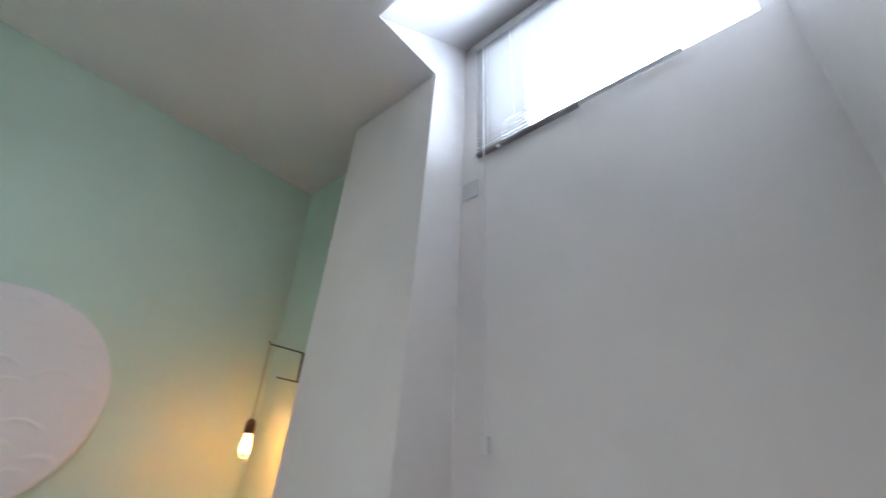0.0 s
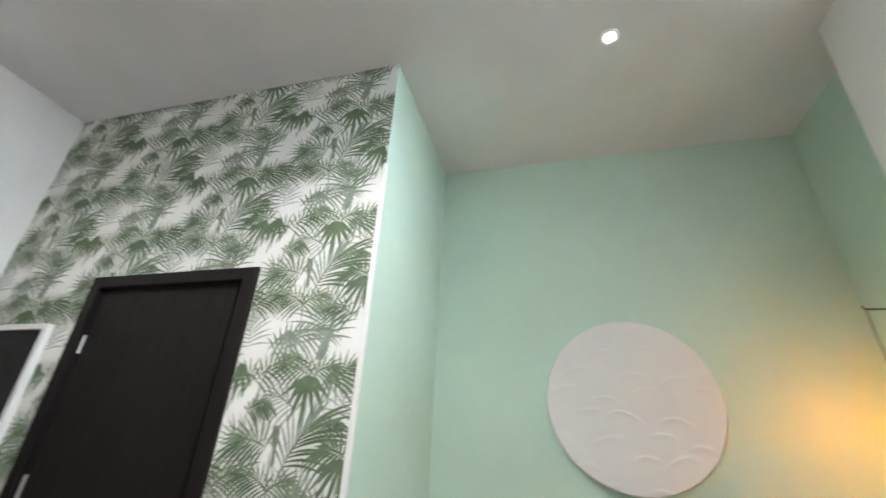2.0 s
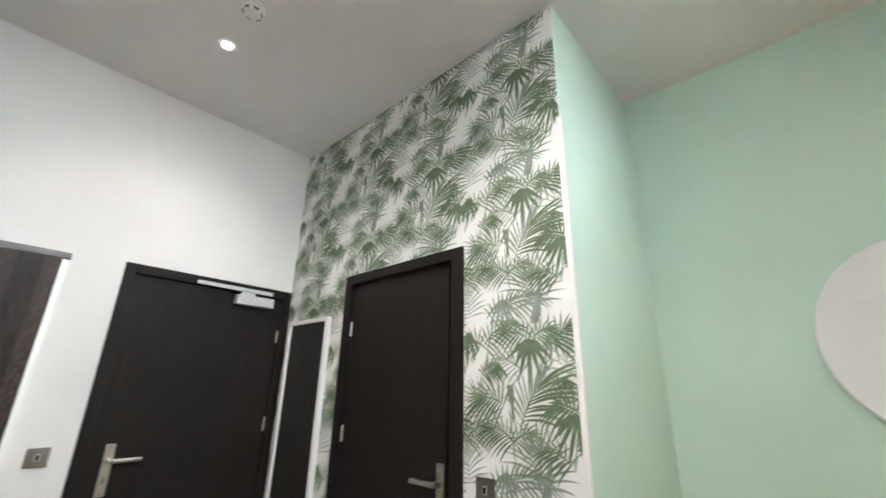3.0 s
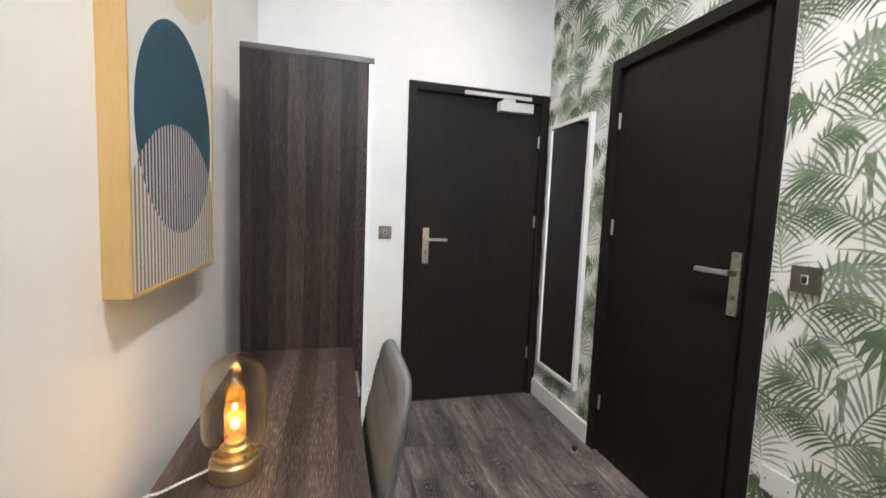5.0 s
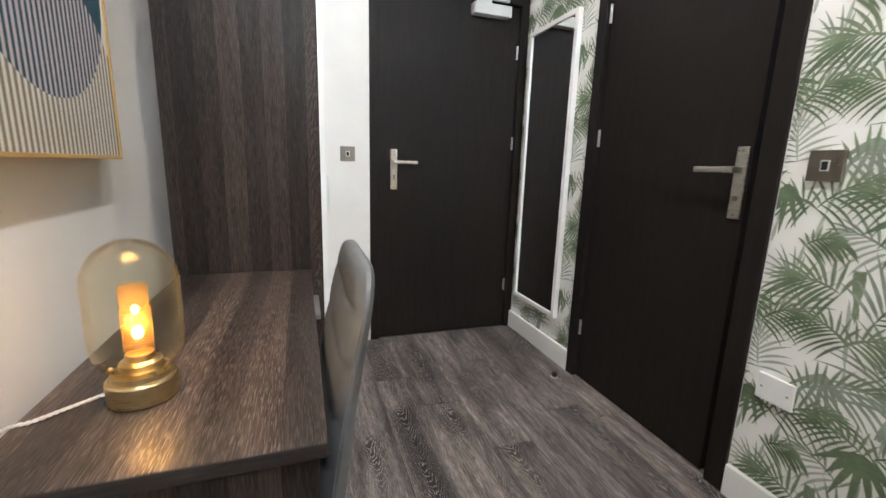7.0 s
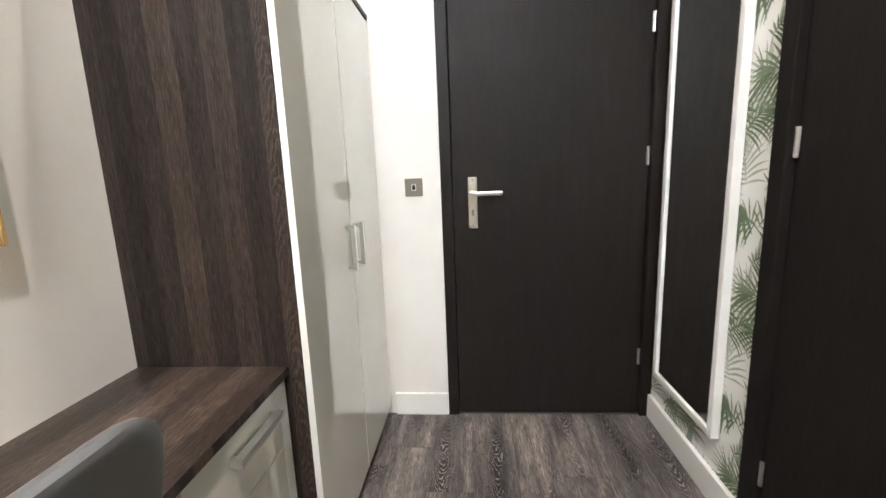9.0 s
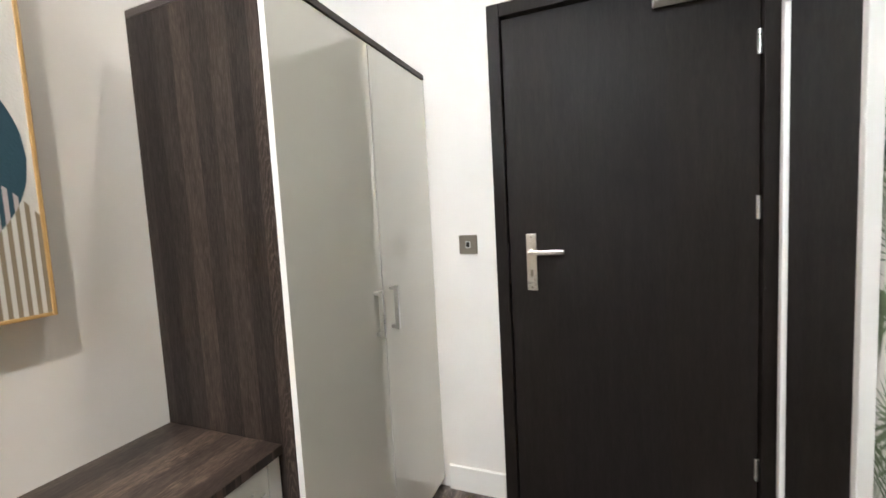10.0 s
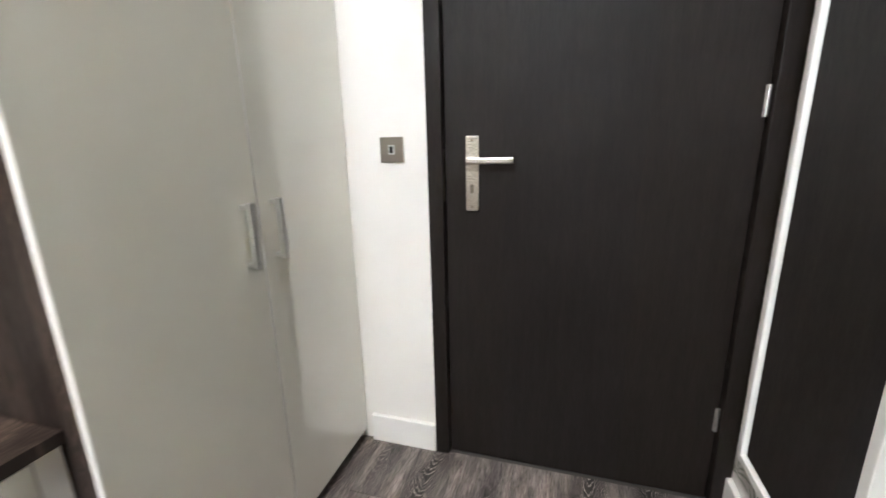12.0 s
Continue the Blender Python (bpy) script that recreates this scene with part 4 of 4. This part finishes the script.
# ---------------------------------------------------------------- round plaster relief
def plaster_disc():
    cx, cz, R = 0.268, 1.688, 0.405
    th = thing("plaster_disc", (cx, YB, cz), "round white plaster relief hung on the mint wall", "wall art")
    rng = random.Random(5)
    ridges = []
    for row in range(8):
        for col in range(4):
            ridges.append((-0.34 + 0.22 * col + (0.11 if row % 2 else 0) + rng.uniform(-0.04, 0.04), -0.36 + 0.10 * row + rng.uniform(-0.03, 0.03),
                           rng.uniform(0.06, 0.10), rng.uniform(2.5, 5.0), rng.uniform(-0.25, 0.25), rng.uniform(0.5, 1.0)))

    def height(x, z):
        h = 0.0012 * noise.noise(Vector((x * 9, z * 9, 3.0)))
        for rx, rz, rw, k, tilt, amp in ridges:
            u = (x - rx) / rw
            if abs(u) < 1:
                d = z - (rz - k * (x - rx) ** 2 + tilt * (x - rx))
                fade = (1 - u * u) ** 1.2 * amp
                if d < 0:
                    h += 0.0055 * fade * math.exp(d / 0.016)
                else:
                    h += 0.0055 * fade * math.exp(-d / 0.0022)
        return h

    n_r, n_a = 90, 240
    bm = bmesh.new()
    rings = []
    for i in range(1, n_r + 1):
        r = R * i / n_r
        ring = []
        for j in range(n_a):
            a = 2 * math.pi * j / n_a
            x, z = r * math.cos(a), r * math.sin(a)
            edge = max(0.0, (r - R + 0.006) / 0.006)
            ring.append(bm.verts.new((x, -0.030 - height(x, z) + 0.005 * edge * edge, z)))
        rings.append(ring)
    mid = bm.verts.new((0, -0.030, 0))
    rear = [bm.verts.new((v.co.x, -0.020, v.co.z)) for v in rings[-1]]
    for j in range(n_a):
        k = (j + 1) % n_a
        bm.faces.new((mid, rings[0][j], rings[0][k])).smooth = True
        bm.faces.new((rings[-1][j], rear[j], rear[k], rings[-1][k]))
        for a, b in zip(rings, rings[1:]):
            bm.faces.new((a[j], b[j], b[k], a[k])).smooth = True
    bm.faces.new(rear)
    part("relief", bm, PLASTER, th, "white plaster face with raised wave lines")
    m = Matrix.Rotation(radians(90), 4, "X")
    part("backing_board", lathe([(0.0, 0.0005), (R - 0.002, 0.0005), (R - 0.001, 0.0015), (R - 0.001, 0.0199), (0.0, 0.0199)], 120, m), PLASTER, th)
    return th


plaster_disc()


# ---------------------------------------------------------------- pendant on its wire bracket
def pendant():
    bx, by, wx = 1.165, 2.165, XM - 0.008
    th = thing("wall_pendant", (0, 0, 0), "black wire bracket with a hanging amber filament bulb, lit", "wall lamp")
    part("wall_bar", tube([(wx, by, 2.034), (wx, by, 1.884)], 0.006, 8), BLACK, th, "black metal wall bar")
    part("upper_arm", tube([(wx, by, 2.032), (1.26, by, 2.033), (bx, by, 2.034)], 0.0035, 8), BLACK, th)
    part("lower_arm", tube([(wx, by, 1.886), (1.29, by, 1.887), (1.235, by, 1.888)], 0.0035, 8), BLACK, th)
    part("hook", tube([(bx, by, 2.034), (bx - 0.008, by - 0.002, 2.040), (bx - 0.012, by - 0.003, 2.048)], 0.003, 8), BLACK, th)
    part("mounting_plate", box(bmesh.new(), (wx + 0.005, by - 0.018, 1.930), (XM, by + 0.018, 1.990), 0.001, 1), BLACK, th)
    part("flex", tube([(bx, by, 2.034), (bx + 0.001, by, 1.85), (bx, by, 1.685)], 0.0025, 8), BROWN, th)
    T = Matrix.Translation((bx, by, 0))
    part("bulb_holder", lathe([(0.0, 1.692), (0.008, 1.692), (0.017, 1.684), (0.0215, 1.670), (0.0215, 1.635), (0.019, 1.630), (0.0, 1.630)], 28, T), BRONZE_D, th, "dark brass bulb holder")
    b = part("bulb", lathe([(0.0, 1.629), (0.014, 1.628), (0.015, 1.618), (0.020, 1.598), (0.0225, 1.578), (0.0215, 1.552), (0.014, 1.536), (0.0, 1.532)], 28, T), BULB, th, "amber glass filament bulb")
    b.visible_shadow = False
    fil = bmesh.new()
    for k in range(6):
        a = 2 * math.pi * k / 6
        tube([(bx + 0.007 * math.cos(a), by + 0.007 * math.sin(a), 1.64), (bx + 0.013 * math.cos(a), by + 0.013 * math.sin(a), 1.585),
              (bx + 0.011 * math.cos(a), by + 0.011 * math.sin(a), 1.552)], 0.0022, 6, fil)
    part("filament", fil, EMBER, b, "glowing filament")
    return th


BRONZE_D = metal_of("dark_brass", (0.12, 0.07, 0.03), 0.4)
pendant()


# ---------------------------------------------------------------- ceiling fittings
def downlight():
    th = thing("downlight", (SPOTS[0][0], SPOTS[0][1], CEIL), "round white recessed ceiling downlight, lit", "ceiling light", "ceiling downlights")
    prof = [(0.0235, -0.0012), (0.034, -0.006), (0.042, -0.006), (0.045, -0.003), (0.045, -0.0005), (0.0235, -0.0005)]
    bm = bmesh.new()
    rings = [[bm.verts.new((r * math.cos(2 * math.pi * i / 40), r * math.sin(2 * math.pi * i / 40), z)) for i in range(40)] for r, z in prof]
    for a, b in zip(rings, rings[1:] + rings[:1]):
        for i in range(40):
            bm.faces.new((a[i], a[(i + 1) % 40], b[(i + 1) % 40], b[i])).smooth = True
    part("bezel", bm, PLASTIC, th, "white bezel ring")
    part("lens", lathe([(0.0, -0.0030), (0.0230, -0.0030), (0.0230, -0.0008), (0.0, -0.0008)], 32), SPOT_GLOW, th, "glowing lens")
    return th


d = downlight()
# the last copy is the unseen fitting that goes with the added fill lamp
for sx, sy in SPOTS[1:]:
    copy_thing(d, pose(sx, sy, CEIL))

th = thing("smoke_detector", (-1.832, 0.605, CEIL), "round white smoke detector on the ceiling", "smoke detector")
part("base", lathe([(0.0, -0.012), (0.052, -0.012), (0.055, -0.009), (0.055, -0.0005), (0.0, -0.0005)], 40), PLASTIC, th)
part("housing", lathe([(0.0, -0.042), (0.020, -0.042), (0.036, -0.038), (0.045, -0.028), (0.048, -0.0125), (0.0, -0.0125)], 40), PLASTIC, th)
for k in range(6):
    a = 2 * math.pi * k / 6
    m = Matrix.Translation((0.040 * math.cos(a), 0.040 * math.sin(a), -0.032)) @ Matrix.Rotation(a, 4, "Z")
    bm = box(bmesh.new(), (-0.004, -0.012, -0.004), (0.006, 0.012, 0.004), 0.001, 1)
    bm.transform(m)
    part("vent", bm, BRONZE, th, "dark vent slot")


# ---------------------------------------------------------------- high window and its blind
def window():
    th = thing("window_1", (0, 0, 0), "high white-framed window, bright sky outside", "window", "", "structure")
    f = 0.04
    x0, x1 = XE + 0.06, XE + 0.12
    for lo, hi in (((x0, WY0, WZ0), (x1, WY0 + f, WZ1)), ((x0, WY1 - f, WZ0), (x1, WY1, WZ1)), ((x0, WY0 + f, WZ0), (x1, WY1 - f, WZ0 + f)), ((x0, WY0 + f, WZ1 - f), (x1, WY1 - f, WZ1))):
        part("window_frame", box(bmesh.new(), lo, hi, 0.003), TRIM, th)
    pane = part("pane", boxes(((x0 + 0.025, WY0 + f, WZ0 + f), (x0 + 0.031, WY1 - f, WZ1 - f))), PANE, th)
    pane.visible_shadow = False
    return th


window()


def blind():
    y0, y1, top, low, xc = -0.070, 1.058, 3.520, 2.778, XE - 0.022
    th = thing("venetian_blind", (0, 0, 0), "broken white venetian blind, slats missing over the glass", "blind")
    part("head_rail", box(bmesh.new(), (XE - 0.040, y0, top - 0.006), (XE - 0.002, y1, top + 0.024), 0.002), PLASTIC, th)
    part("bottom_rail", box(bmesh.new(), (xc - 0.012, 0.575, low - 0.008), (xc + 0.012, y1, low + 0.008), 0.002), RAIL, th, "grey-brown bottom rail")
    part("rail_strip", box(bmesh.new(), (xc - 0.010, 0.205, low + 0.002), (xc + 0.010, 0.574, low + 0.009), 0.001, 1), PLASTIC, th, "bare white end of the bottom rail")
    part("rail_clip", box(bmesh.new(), (xc - 0.015, 0.928, low - 0.013), (xc + 0.002, 0.946, low - 0.0085), 0.001, 1), PLASTIC, th)
    for a in (y1 - 0.004,):
        part("end_cap", box(bmesh.new(), (xc - 0.014, a, low - 0.012), (xc + 0.014, a + 0.006, low + 0.010), 0.001, 1), PLASTIC, th)
    rng = random.Random(3)
    pitch = 0.0205
    n = int((top - low - 0.02) / pitch)
    for i in range(n):
        z = top - 0.014 - pitch * i
        full = i < 13
        a = y0 + 0.004 if full else y1 - rng.uniform(0.262, 0.275)
        b = y1 - 0.004
        bm = bmesh.new()
        rows = []
        for yy in np.linspace(a, b, 8 if full else 4):
            sag = rng.uniform(-0.0008, 0.0008)
            rows.append([bm.verts.new((xc + 0.0125 * u * math.cos(radians(19)), yy, z + 0.0125 * u * math.sin(radians(19)) + 0.0012 * (1 - u * u) + sag)) for u in (-1, -0.33, 0.33, 1)])
        for r, s in zip(rows, rows[1:]):
            for k in range(3):
                bm.faces.new((r[k], r[k + 1], s[k + 1], s[k])).smooth = True
        bmesh.ops.solidify(bm, geom=bm.faces[:], thickness=0.0006)
        part("slat", bm, SLAT, th)
    for yy in (0.985, 0.845):
        bm = bmesh.new()
        for dx in (-0.014, 0.014):
            tube([(xc + dx, yy, top - 0.006), (xc + dx, yy, low + 0.008)], 0.0009, 5, bm)
        part("ladder_cord", bm, PLASTIC, th)
    part("pull_cord", tube([(xc - 0.016, 1.006, top - 0.004), (xc - 0.017, 1.008, 2.6), (xc - 0.012, 1.012, 1.62)], 0.003, 6), PLASTIC, th, "white pull cord")
    part("cord_weight", box(bmesh.new(), (xc - 0.022, 1.002, 1.560), (xc - 0.004, 1.022, 1.612), 0.003), PLASTIC, th, "white cord weight")
    return th


SLAT = paint("white_slat_enamel", (0.43, 0.425, 0.405), 0.45, 0.02, 0.0)
sn, sl = SLAT.node_tree.nodes, SLAT.node_tree.links
thin, both = sn.new("ShaderNodeBsdfTranslucent"), sn.new("ShaderNodeMixShader")
thin.inputs["Color"].default_value = (0.85, 0.85, 0.80, 1)
both.inputs[0].default_value = 0.002
sl.new(sn["Principled BSDF"].outputs[0], both.inputs[1])
sl.new(thin.outputs[0], both.inputs[2])
sl.new(both.outputs[0], sn["Material Output"].inputs["Surface"])
RAIL = paint("grey_brown_rail", (0.20, 0.18, 0.17), 0.5, 0.05, 0.0)
blind()
# bright overcast sky outside the window
solid("backdrop_sky", boxes(((4.0, -3.5, 0.5), (4.02, 4.5, 9.0))), SKYGLOW, "bright white sky outside the high window", "sky")


# ---------------------------------------------------------------- floor planks
def planks():
    width, length, gap = 0.178, 1.22, 0.0009
    cache = {}
    rng = random.Random(21)

    def mesh(l, w):
        key = (round(l, 3), round(w, 3))
        if key not in cache:
            bm = bmesh.new()
            box(bm, (-l / 2 + gap, -w / 2 + gap, -0.0078), (l / 2 - gap, w / 2 - gap, 0.0), 0.0009, 1)
            cache[key] = mesh_of("plank", bm, PLANK)
        return cache[key]

    ystart = 0.496 - 5 * width
    joints = {4: -2.60, 5: -2.34, 6: -2.06, 7: -1.70, 8: -2.43, 9: -1.87}    # butt joints that the walk passes
    rows = []
    k = 0
    while ystart + k * width < YB:
        rows.append((max(YS, ystart + k * width), min(YB, ystart + (k + 1) * width)))
        k += 1
    for row, (ya, yb) in enumerate(rows):
        if yb - ya < 0.01:
            continue
        x_lo = XW if ya < YN else XC
        x = joints.get(row, XW + length * ((0.37 * row + 0.21) % 1.0)) - length
        while x < XE:
            a, b = max(x, x_lo), min(x + length, XE)
            if b - a > 0.03:
                ob = new("plank", mesh(b - a, yb - ya))
                ob.location = ((a + b) / 2, (ya + yb) / 2, 0.0)
                ob.parent = floor
            x += length


planks()
